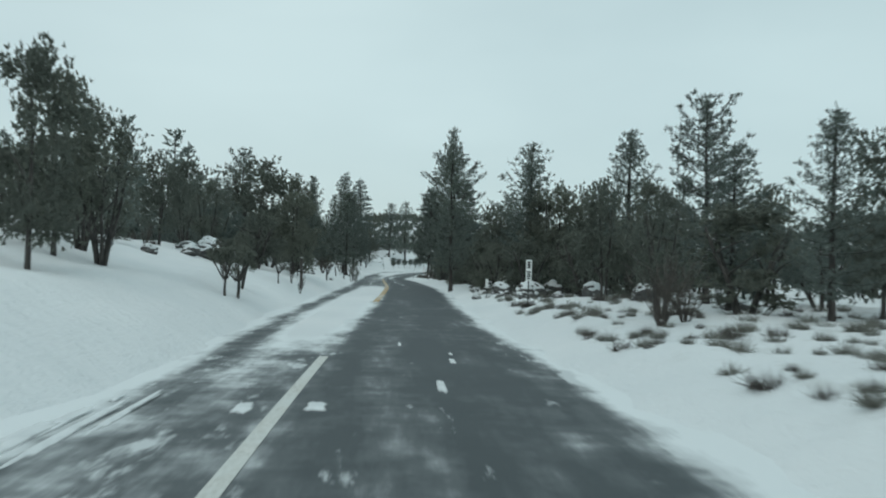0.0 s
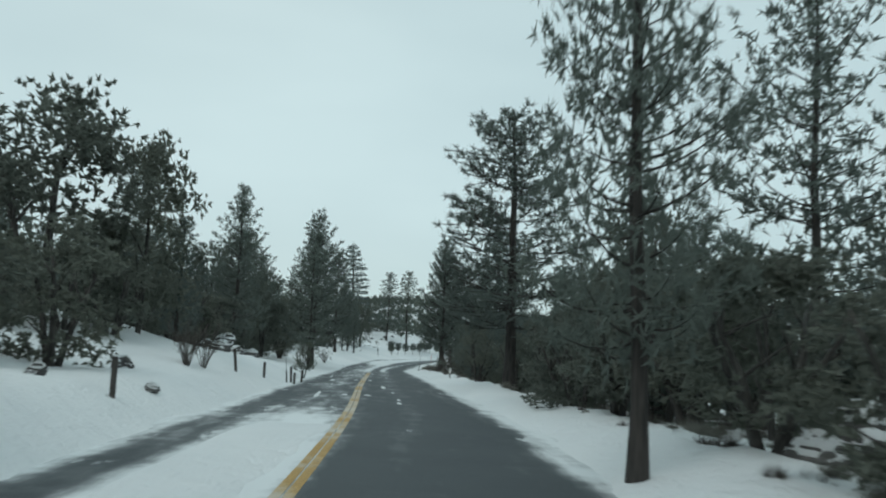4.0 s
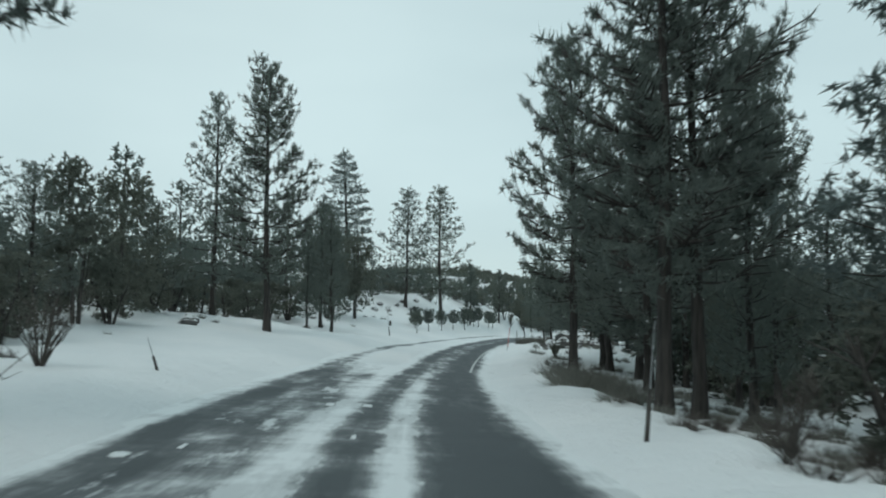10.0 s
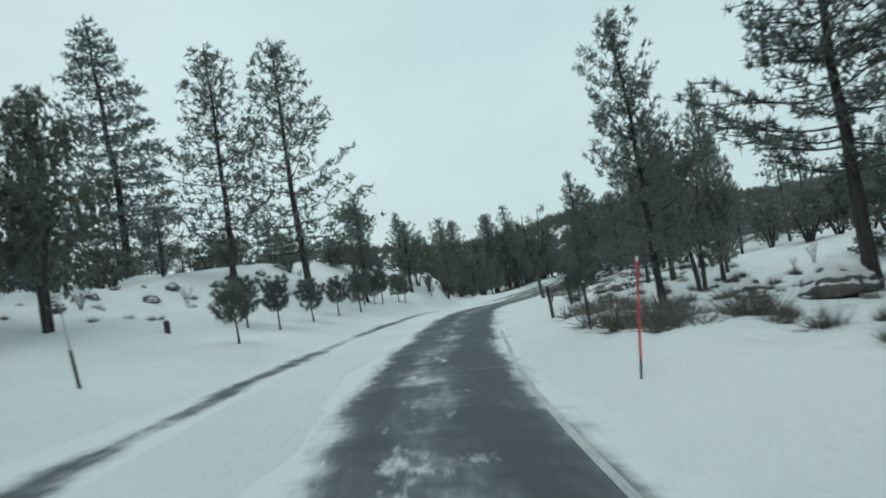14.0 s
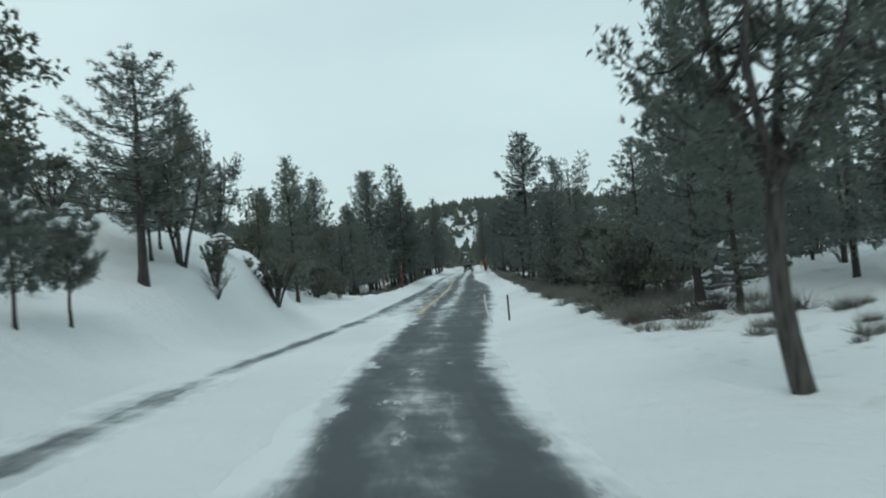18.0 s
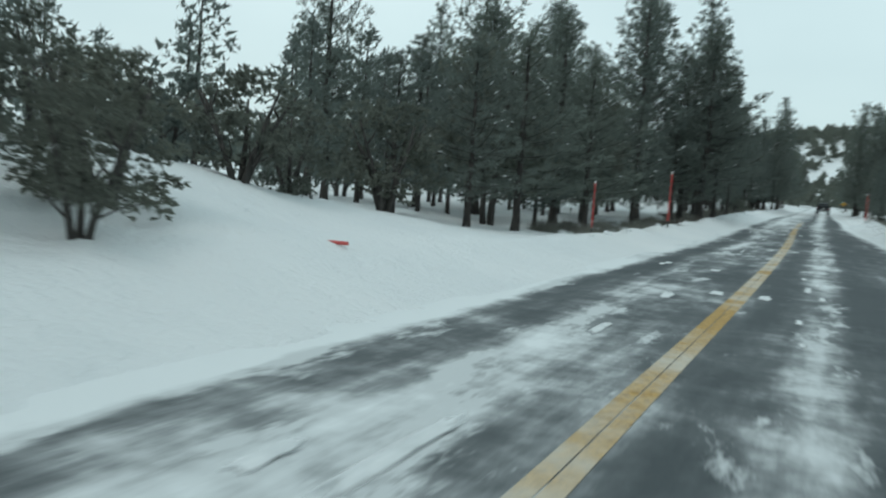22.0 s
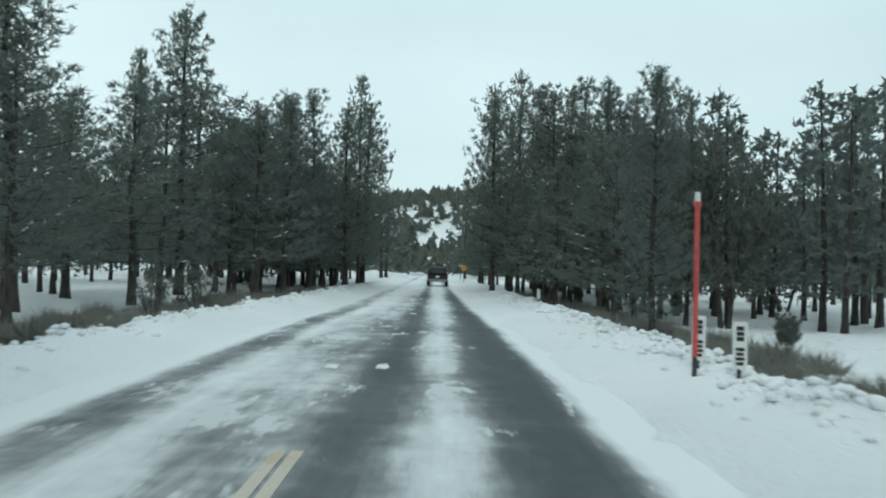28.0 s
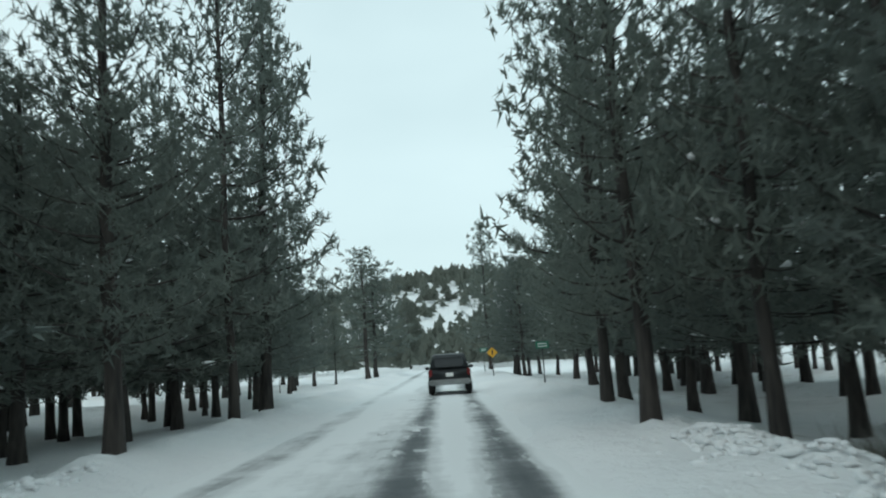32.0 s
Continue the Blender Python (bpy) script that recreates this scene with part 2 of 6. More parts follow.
def spline(pts, step):
    """Points every step metres on a smooth line through pts, run on straight at both ends."""
    p = np.array(pts, float)
    p = np.vstack([p[0] + (p[0] - p[1]) * 6 * (1, 1, 0), p, p[-1] + (p[-1] - p[-2]) * (1, 1, 0) * 16])
    k = np.r_[0, np.cumsum(np.linalg.norm(np.diff(p[:, :2], axis=0), axis=1))]
    tan = np.zeros_like(p)
    tan[1:-1] = (p[2:] - p[:-2]) / (k[2:] - k[:-2])[:, None]
    tan[0], tan[-1] = (p[1] - p[0]) / (k[1] - k[0]), (p[-1] - p[-2]) / (k[-1] - k[-2])
    s = np.arange(0, k[-1], step)
    i = np.clip(np.searchsorted(k, s, "right") - 1, 0, len(p) - 2)
    w = (k[i + 1] - k[i])[:, None]
    u = ((s - k[i]) / (k[i + 1] - k[i]))[:, None]
    q = (2 * u**3 - 3 * u**2 + 1) * p[i] + (u**3 - 2 * u**2 + u) * w * tan[i] + (3 * u**2 - 2 * u**3) * p[i + 1] + (u**3 - u**2) * w * tan[i + 1]
    return q, s - k[1]


LINE, LINE_S = spline(CONTROL, 1.0)
for _ in range(12):
    LINE[1:-1] = 0.25 * LINE[:-2] + 0.5 * LINE[1:-1] + 0.25 * LINE[2:]
tang = np.gradient(LINE[:, :2], axis=0)
tang /= np.linalg.norm(tang, axis=1)[:, None]
RIGHT = np.stack([tang[:, 1], -tang[:, 0]], 1)

# heights over the road at set distances from its middle, along the road
LEFT_AT = (-2.9, -4.2, -6, -10, -14, -25, -60)
LEFT_BANK = [
    (-60, 1.1, 2.2, 2.6, 2.8, 3.2), (0, 1.2, 2.4, 2.9, 3.1, 3.5), (30, 1.3, 2.3, 2.8, 3.1, 3.6), (50, 1.0, 2.0, 2.6, 3.2, 3.8), (60, 0.7, 1.4, 2.2, 2.8, 3.6),
    (72, 1.3, 2.1, 2.6, 3.0, 3.6), (84, 0.9, 1.5, 2.1, 2.6, 3.3), (95, 0.5, 1.0, 1.6, 2.2, 3.0), (120, 0.3, 0.5, 0.8, 1.2, 2.4), (150, 0.2, 0.2, 0.2, 0.6, 2.0),
    (163, 0.25, 0.4, 0.6, 1.2, 2.6), (178, 0.4, 1.3, 2.3, 3.0, 4.0), (195, 0.7, 2.1, 3.3, 4.0, 5.0), (208, 0.9, 2.8, 4.3, 5.0, 5.8), (220, 1.2, 3.2, 4.8, 5.6, 6.4), (231, 1.2, 3.4, 4.6, 5.4, 6.2), (238, 0.4, 1.7, 2.9, 3.8, 4.8), (245, 0.4, 1.3, 2.4, 3.2, 4.2),
    (252, 0.6, 1.5, 2.0, 2.2, 2.5), (264, 0.15, 0.3, 0.5, 0.7, 1.0), (275, -0.1, -0.1, 0.0, 0.3, 0.8), (290, -0.1, -0.1, 0.0, 0.3, 0.6), (330, 0.05, -0.1, 0.1, 0.4, 0.8), (600, 0.1, 0.0, 0.2, 0.5, 0.9),
]
RIGHT_AT = (3.75, 4.4, 5.4, 8, 12, 20, 60)
RIGHT_BANK = [
    (-60, 0.3, 0.5, 0.7, 0.9, 1.5), (0, 0.3, 0.5, 0.7, 0.9, 1.5), (40, 0.3, 0.5, 0.6, 0.8, 1.5), (70, 0.15, -0.3, -0.5, -0.6, -0.5),
    (110, 0.15, -0.4, -0.6, -0.6, 0.0), (135, 0.25, 0.1, 0.1, 0.2, 0.6), (160, 0.6, 0.8, 0.8, 0.6, 0.4), (182, 0.35, 0.6, 0.7, 0.6, 0.5), (200, 0.2, 0.5, 1.1, 1.8, 2.4),
    (225, 0.3, 0.8, 1.7, 2.8, 3.6), (245, 0.25, 0.2, 0.3, 0.6, 1.2), (262, 0.15, -0.25, -0.25, -0.1, 0.5), (300, 0.12, -0.35, -0.4, -0.3, 0.4),
    (600, 0.15, -0.3, -0.3, -0.2, 0.5),
]


def along(x, y):
    """Distance along the road, distance to its right, and the road's height there, for arrays of places."""
    x, y = np.atleast_1d(np.asarray(x, float)), np.atleast_1d(np.asarray(y, float))
    s, d, z = np.empty_like(x), np.empty_like(x), np.empty_like(x)
    for a in range(0, len(x), 4000):
        q = np.stack([x[a:a + 4000], y[a:a + 4000]], 1)
        i = ((q[:, None, :] - LINE[None, :, :2]) ** 2).sum(2).argmin(1)
        off = q - LINE[i, :2]
        s[a:a + 4000] = LINE_S[i] + (off * tang[i]).sum(1)
        d[a:a + 4000] = (off * RIGHT[i]).sum(1)
        z[a:a + 4000] = np.interp(s[a:a + 4000], LINE_S, LINE[:, 2])
    return s, d, z


def place(s, d):
    """The place in plan at s along the road and d to its right."""
    i = int(np.clip(round(s - LINE_S[0]), 0, len(LINE) - 1))
    p = LINE[i, :2] + RIGHT[i] * d + tang[i] * (s - LINE_S[i])
    return float(p[0]), float(p[1])


def wob(s, d, k):
    """Smooth, cheap unevenness, about -1 to 1."""
    return (np.sin(s * 0.71 * k + 1.3 * np.sin(d * 0.63 * k + 0.4)) + np.sin(d * 0.97 * k + 1.7 * np.sin(s * 0.41 * k + 2.1)) + np.sin((s + d) * 1.57 * k + 0.8)) / 3


def smooth(a, b, x):
    u = np.clip((x - a) / (b - a), 0, 1)
    return u * u * (3 - 2 * u)


# superelevation through the bends, in degrees, and where the ploughed edge lies
BANK = [(95, 0.2), (115, 1.2), (132, 4.4), (143, 7.2), (149, 8.2), (155, 7.8), (161, 6.0), (167, 4.6), (180, 3.6), (195, 3.0), (205, 4.6), (213, 4.2), (222, 2.8), (233, 1.0), (250, 0.8), (285, 0.0), (400, 0.0)]
RIGHT_EDGE = [(-60, 0.35), (8, 0.35), (25, 0.1), (100, 0.0), (130, -0.25), (165, -0.75), (200, -0.9), (215, -1.1), (226, -0.5), (236, 0.0), (250, 0.15), (270, 0.35), (284, 0.2), (293, -0.2), (305, -0.6), (350, -1.1)]
LEFT_EDGE = [(-60, -0.8), (12, -0.75), (28, 0.0), (45, 0.3), (70, 0.1), (200, 0.0)]


def tilt(s, d, reach=14.0):
    b = np.array(BANK)
    return -np.tan(np.radians(np.interp(s, b[:, 0], b[:, 1]))) * (np.clip(d, -reach, reach) - 1.15)


# stretches on which blown snow lies over the oncoming lane: start, end, depth
DRIFTS = [(13, 62, 0.03), (137, 236, 0.035)]


def land(x, y):
    s, d, zr = along(x, y)
    z = np.zeros_like(s)
    lb, rb = np.array(LEFT_BANK), np.array(RIGHT_BANK)
    lh = np.stack([np.full_like(s, -0.02), np.interp(s, [-10, 15, 55, 82, 95], [0.3, 0.62, 0.62, 0.45, 0.16])] + [np.interp(s, lb[:, 0], lb[:, k]) for k in range(1, 6)], 1)
    rh = np.stack([np.full_like(s, -0.02), np.full_like(s, 0.14)] + [np.interp(s, rb[:, 0], rb[:, k]) for k in range(1, 6)], 1)
    edge = 0.22 * wob(s, s * 0.0, 0.9) + 0.10 * wob(s, s * 0.0, 3.1)
    for side, at, hh in ((-1, LEFT_AT, lh), (1, RIGHT_AT, rh)):
        a = np.abs(np.array(at))
        pr = np.array(RIGHT_EDGE if side > 0 else LEFT_EDGE)
        shift = np.interp(s, pr[:, 0], pr[:, 1])
        dd = np.abs(d) + np.where(np.abs(d) < 8, edge, 0) - shift * (1 - smooth(4.0, 7.0, np.abs(d)))
        v = hh[:, -1].copy()
        for k in range(len(a) - 1):
            u = (dd - a[k]) / (a[k + 1] - a[k])
            inside = (u >= 0) & (u < 1)
            u = np.where(k == 0, u, u * u * (3 - 2 * u) * 0.6 + u * 0.4)
            v = np.where(inside, hh[:, k] + (hh[:, k + 1] - hh[:, k]) * u, v)
        v = np.where(dd < a[0], -0.10, v)
        z = np.where(np.sign(d) == side, v, z)
    far = smooth(4.5, 12, np.abs(d))
    z += far * (0.22 * wob(s, d, 0.33) + 0.12 * wob(s + 40, d - 13, 1.1)) + smooth(3.6, 5, np.abs(d)) * 0.05 * wob(s, d, 3.3)
    # steep mound on the left
    z += 1.9 * smooth(3.5, 6.2, -d) * (1 - 0.6 * smooth(7, 11, -d)) * smooth(215, 229, s) * (1 - smooth(230.5, 235, s))
    # plough-thrown crest beside the lane
    late = smooth(246, 262, s)
    z += (np.where(d > 0, 0.16, 0.10) + 0.10 * late) * np.exp(-((np.abs(d) - np.where(d > 0, 5.6 - 0.6 * late, 5.0 - 0.5 * late)) / (0.8 - 0.2 * late)) ** 2) * (0.6 + 0.8 * wob(s, d, 2.3))
    # broken crust on the crest
    z += smooth(238, 262, s) * (smooth(4.1, 4.6, d) * (1 - smooth(6.0, 7.0, d)) + 0.7 * smooth(3.9, 4.4, -d) * (1 - smooth(5.2, 6.0, -d))) * (0.07 * wob(s, d, 5.3) + 0.045 * wob(s + 9, d, 11.0))
    # blown drift over the left lane
    for a, b, depth in DRIFTS:
        f = smooth(a, a + 6, s) * (1 - smooth(b - 8, b, s))
        rim = np.interp(s, [13, 32, 90, 130], [-1.2, -1.85, -1.85, -1.95])
        lane = smooth(rim - 0.22, rim + 0.22, d + 0.3 * edge) * (1 - smooth(-0.45, 0.2, d + 0.8 * edge))
        z = np.where((d < 0.6) & (d > -2.8), np.maximum(z, -0.10 + (0.10 + depth) * f * lane), z)
    # hill that closes the view down the road
    ux, uy = tang[-1]
    ox, oy = x - LINE[360, 0], y - LINE[360, 1]
    g = ox * ux + oy * uy
    side = ox * uy - oy * ux
    z += 36 * smooth(260, 470, g + 0.25 * np.abs(side + 40)) * (0.85 + 0.15 * np.sin(side * 0.03 + 1))
    return z + zr + tilt(s, d), s, d


def ground_z(x, y):
    return float(land(x, y)[0][0])


# ---- things made of parts ----
def mesh_object(name, verts, faces, mat, parent=None, label="", flat=False):
    me = bpy.data.meshes.new(name)
    me.from_pydata(verts, [], faces)
    me.materials.append(mat)
    if not flat:
        me.polygons.foreach_set("use_smooth", [True] * len(me.polygons))
    ob = new(name, me)
    if parent is not None:
        ob.parent = parent
    if label:
        ob["label"] = label
    return ob


def part(name, bm, mat, parent=None, label="", smooth_faces=False):
    me = bpy.data.meshes.new(name)
    bm.to_mesh(me)
    bm.free()
    me.materials.append(mat)
    if smooth_faces:
        me.polygons.foreach_set("use_smooth", [True] * len(me.polygons))
    ob = new(name, me)
    if parent is not None:
        ob.parent = parent
    if label:
        ob["label"] = label
    return ob


# ground: one sheet to the horizon
dcol = np.r_[-1500, -900, -500, -300, -190, -130, -95, -70, -54, -43, -35, -29, -24, -20.5, -18, np.arange(-16, -8, 0.9), np.arange(-8, -5, 0.5), np.arange(-5, 5.6, 0.3), np.arange(5.6, 8.5, 0.3), np.arange(8.5, 17, 0.9), 18, 20.5, 24, 29, 35, 43, 54, 70, 95, 130, 190, 300, 500, 900, 1500]
srow = np.r_[-900, -500, -300, -200, -130, -80, -50, np.arange(-30, 225, 0.8), np.arange(225, 360, 0.4), np.arange(360, 400, 0.9), np.arange(400, 560, 4), 580, 620, 680, 760, 860, 1000, 1300, 1700]
verts = []
idx_s = np.clip(np.round(srow - LINE_S[0]).astype(int), 0, len(LINE) - 1)
for i, s in zip(idx_s, srow):
    c = LINE[i, :2] + tang[i] * (s - LINE_S[i])
    for d in dcol:
        u = min(max((abs(d) - 28) / 90, 0), 1)
        r = RIGHT[i] * (1 - u) + np.array([0.985, -0.17]) * u
        verts.append((c[0] + r[0] * d, c[1] + r[1] * d))
vxy = np.array(verts)
vz, vs, vd = land(vxy[:, 0], vxy[:, 1])
R_, C_ = len(srow), len(dcol)
gv = np.column_stack([vxy, vz])
gi = (np.arange(R_ - 1)[:, None] * C_ + np.arange(C_ - 1)[None, :]).ravel()
gf = np.stack([gi, gi + 1, gi + C_ + 1, gi + C_], 1)
ground = mesh_object("ground", gv.tolist(), gf.tolist(), SNOW)
thin = np.where(vd > 0, smooth(4.6, 6.5, vd), smooth(9, 16, -vd) * 0.7) * (0.55 + 0.45 * wob(vs, vd, 0.21)) * (1 - smooth(60, 120, np.abs(vd)))
at = ground.data.attributes.new("thin", "FLOAT", "POINT")
at.data.foreach_set("value", np.clip(thin, 0, 1).astype(np.float32))
tagged(ground, "white snow-covered ground with banks and thin grassy spots", "ground", kind="structure")

# carriageway
rs = np.arange(-60, 560, 1.0)
rd = np.arange(-4.4, 4.41, 0.2)
rv, uvs = [], []
for s in rs:
    i = int(round(s - LINE_S[0]))
    for d in rd:
        rv.append((LINE[i, 0] + RIGHT[i, 0] * d, LINE[i, 1] + RIGHT[i, 1] * d, LINE[i, 2] - 0.0024 * d * d + float(tilt(s, d))))
        uvs.append((d, s))
Rr, Cr = len(rs), len(rd)
ri = (np.arange(Rr - 1)[:, None] * Cr + np.arange(Cr - 1)[None, :]).ravel()
road = mesh_object("road", rv, np.stack([ri, ri + 1, ri + Cr + 1, ri + Cr], 1).tolist(), ASPHALT)
uvs = np.array(uvs)
lay = road.data.uv_layers.new(name="lane")
loop_v = np.empty(len(road.data.loops), int)
road.data.loops.foreach_get("vertex_index", loop_v)
lay.data.foreach_set("uv", uvs[loop_v].astype(np.float32).ravel())
S, D = uvs[:, 1], uvs[:, 0]


def band(c, w):
    return np.exp(-((D - c) / w) ** 2)


streaks = np.interp(S, [-60, 20, 45, 90, 120, 165, 200, 222, 250, 285, 300, 330, 350, 600], [0.02, 0.03, 0.04, 0.06, 0.14, 0.13, 0.15, 0.07, 0.08, 0.08, 0.09, 0.13, 0.17, 0.18])
cover = 0.382 + 0.09 * wob(S, D, 0.12) + 0.05 * wob(S, D, 0.5) + streaks * band(1.15, 0.5) * 1.3 + 0.12 * streaks + np.interp(S, [270, 300, 330, 360], [0, 0.10, 0.19, 0.26]) * (1 - 0.5 * band(0.45, 0.34) - 0.6 * band(2.25, 0.40))
cover += smooth(236, 246, S) * (0.17 * band(-1.5 + 0.12 * np.sin(S * 0.21), 0.24) + 0.10 * band(1.25, 0.28)) + 0.06 * band(-2.55, 0.2)
cover += np.interp(S, [225, 245, 295, 300], [0, 0.05, 0.05, 0]) - 0.07 * smooth(248, 256, S) * (1 - smooth(276, 290, S)) * (D < -0.3) + 0.10 * band(0.0, 0.35) + 0.05 * (D < -0.3)
re_, le_ = np.array(RIGHT_EDGE), np.array(LEFT_EDGE)
cover += 0.5 * smooth(-0.75, -0.05, D - 3.75 - np.interp(S, re_[:, 0], re_[:, 1])) + 0.5 * smooth(-0.6, 0.0, -D - 2.9 - np.interp(S, le_[:, 0], le_[:, 1])) - 0.08 * band(0.45, 0.35) - 0.11 * band(2.1, 0.6)
cover += (0.08 + 0.5 * streaks) * band(-1.0, 0.55) + 0.36 * band(-0.15 + 0.15 * np.sin(S * 0.16), 0.38) * smooth(100, 112, S) * (1 - smooth(140, 150, S)) + 0.30 * band(1.12, 0.26) * smooth(106, 113, S) * (1 - smooth(130, 142, S))
for a, b, _ in DRIFTS:
    f = smooth(a - 4, a + 10, S) * (1 - smooth(b - 12, b + 4, S))
    rim = np.interp(S, [13, 32, 90, 130], [-1.2, -1.85, -1.85, -1.95])
    cover += f * 0.10 * (D < -1.6) * (0.6 + wob(S, D, 0.5))
    cover += f * 0.6 * smooth(rim - 0.45, rim + 0.3, D) * (1 - smooth(-0.5, 0.5, D))
sa_ = road.data.attributes.new("soft", "FLOAT", "POINT")
sa_.data.foreach_set("value", smooth(294, 316, S).astype(np.float32))
ca = road.data.attributes.new("cover", "FLOAT", "POINT")
ca.data.foreach_set("value", np.clip(cover, 0, 1).astype(np.float32))
tagged(road, "two-lane grey asphalt road with streaks of blown snow", "road", kind="structure")

# ---- trees ----
rng = np.random.default_rng(7)


def tubes(paths, sides=4):
    """One mesh of tapered tubes: paths of (points, radii)."""
    V, F = [], []
    for pts, rad in paths:
        pts = np.asarray(pts, float)
        ax = np.gradient(pts, axis=0)
        ax /= np.linalg.norm(ax, axis=1)[:, None] + 1e-9
        ref = np.where(np.abs(ax[:, 2:3]) > 0.8, (1.0, 0, 0), (0, 0, 1.0))
        e1 = np.cross(ax, ref)
        e1 /= np.linalg.norm(e1, axis=1)[:, None] + 1e-9
        e2 = np.cross(ax, e1)
        b0 = len(V)
        for k in range(len(pts)):
            for j in range(sides):
                a = 2 * math.pi * j / sides
                V.append(tuple(pts[k] + rad[k] * (math.cos(a) * e1[k] + math.sin(a) * e2[k])))
        for k in range(len(pts) - 1):
            for j in range(sides):
                j2 = (j + 1) % sides
                F.append((b0 + k * sides + j, b0 + k * sides + j2, b0 + (k + 1) * sides + j2, b0 + (k + 1) * sides + j))
        F.append(tuple(b0 + (len(pts) - 1) * sides + j for j in range(sides)))
    return V, F


def blades(r, pts, axis, n, length, width, spread=0.9, size=None):
    """Tufts of needles: n slim blades from every point, about the axis."""
    P = np.repeat(pts, n, 0)
    A = np.repeat(axis, n, 0)
    rnd = r.normal(size=P.shape)
    rnd /= np.linalg.norm(rnd, axis=1)[:, None]
    u = A * (1 - spread * 0.5) + rnd * spread
    u /= np.linalg.norm(u, axis=1)[:, None] + 1e-9
    side = np.cross(u, r.normal(size=P.shape))
    side /= np.linalg.norm(side, axis=1)[:, None] + 1e-9
    z = np.repeat(np.ones(len(pts)) if size is None else size, n)[:, None]
    L = length * z * r.uniform(0.7, 1.2, (len(P), 1))
    W = width * z * r.uniform(0.7, 1.3, (len(P), 1))
    v = np.stack([P - u * L * 0.12 + side * W, P - u * L * 0.12 - side * W, P + u * L], 1).reshape(-1, 3)
    k = np.arange(len(P))[:, None] * 3
    return v, (k + np.array([[0, 1, 2]]))


def needle_tufts(r, centres, axes, size, n, length, width, spread=0.75):
    """Bottlebrush tufts: n slim needles from every centre, fanned out about its axis."""
    C, A = np.repeat(centres, n, 0), np.repeat(axes, n, 0)
    S = np.repeat(size, n)[:, None]
    u = A * 0.6 + r.normal(size=C.shape) * spread
    u /= np.linalg.norm(u, axis=1)[:, None] + 1e-9
    side = np.cross(u, r.normal(size=C.shape))
    side /= np.linalg.norm(side, axis=1)[:, None] + 1e-9
    P = C + A * S * r.uniform(-0.75, 0.25, (len(C), 1)) + r.normal(0, 0.10, C.shape) * S
    L = length * S * r.uniform(0.75, 1.2, (len(C), 1))
    W = width * S * r.uniform(0.75, 1.25, (len(C), 1))
    v = np.stack([P + side * W, P - side * W, P + u * L], 1).reshape(-1, 3)
    return v


def raw_mesh(name, v, f, mat, smooth_faces=False):
    v, f = np.asarray(v, np.float32), np.asarray(f)
    me = bpy.data.meshes.new(name)
    me.vertices.add(len(v))
    me.vertices.foreach_set("co", v.ravel())
    n = f.shape[1]
    me.loops.add(len(f) * n)
    me.loops.foreach_set("vertex_index", f.ravel().astype(np.int32))
    me.polygons.add(len(f))
    me.polygons.foreach_set("loop_start", np.arange(0, len(f) * n, n, dtype=np.int32))
    me.update(calc_edges=True)
    me.materials.append(mat)
    return me


def pydata_mesh(name, v, f, mat):
    me = bpy.data.meshes.new(name)
    me.from_pydata(v, [], f)
    me.materials.append(mat)
    me.polygons.foreach_set("use_smooth", [True] * len(me.polygons))
    return me


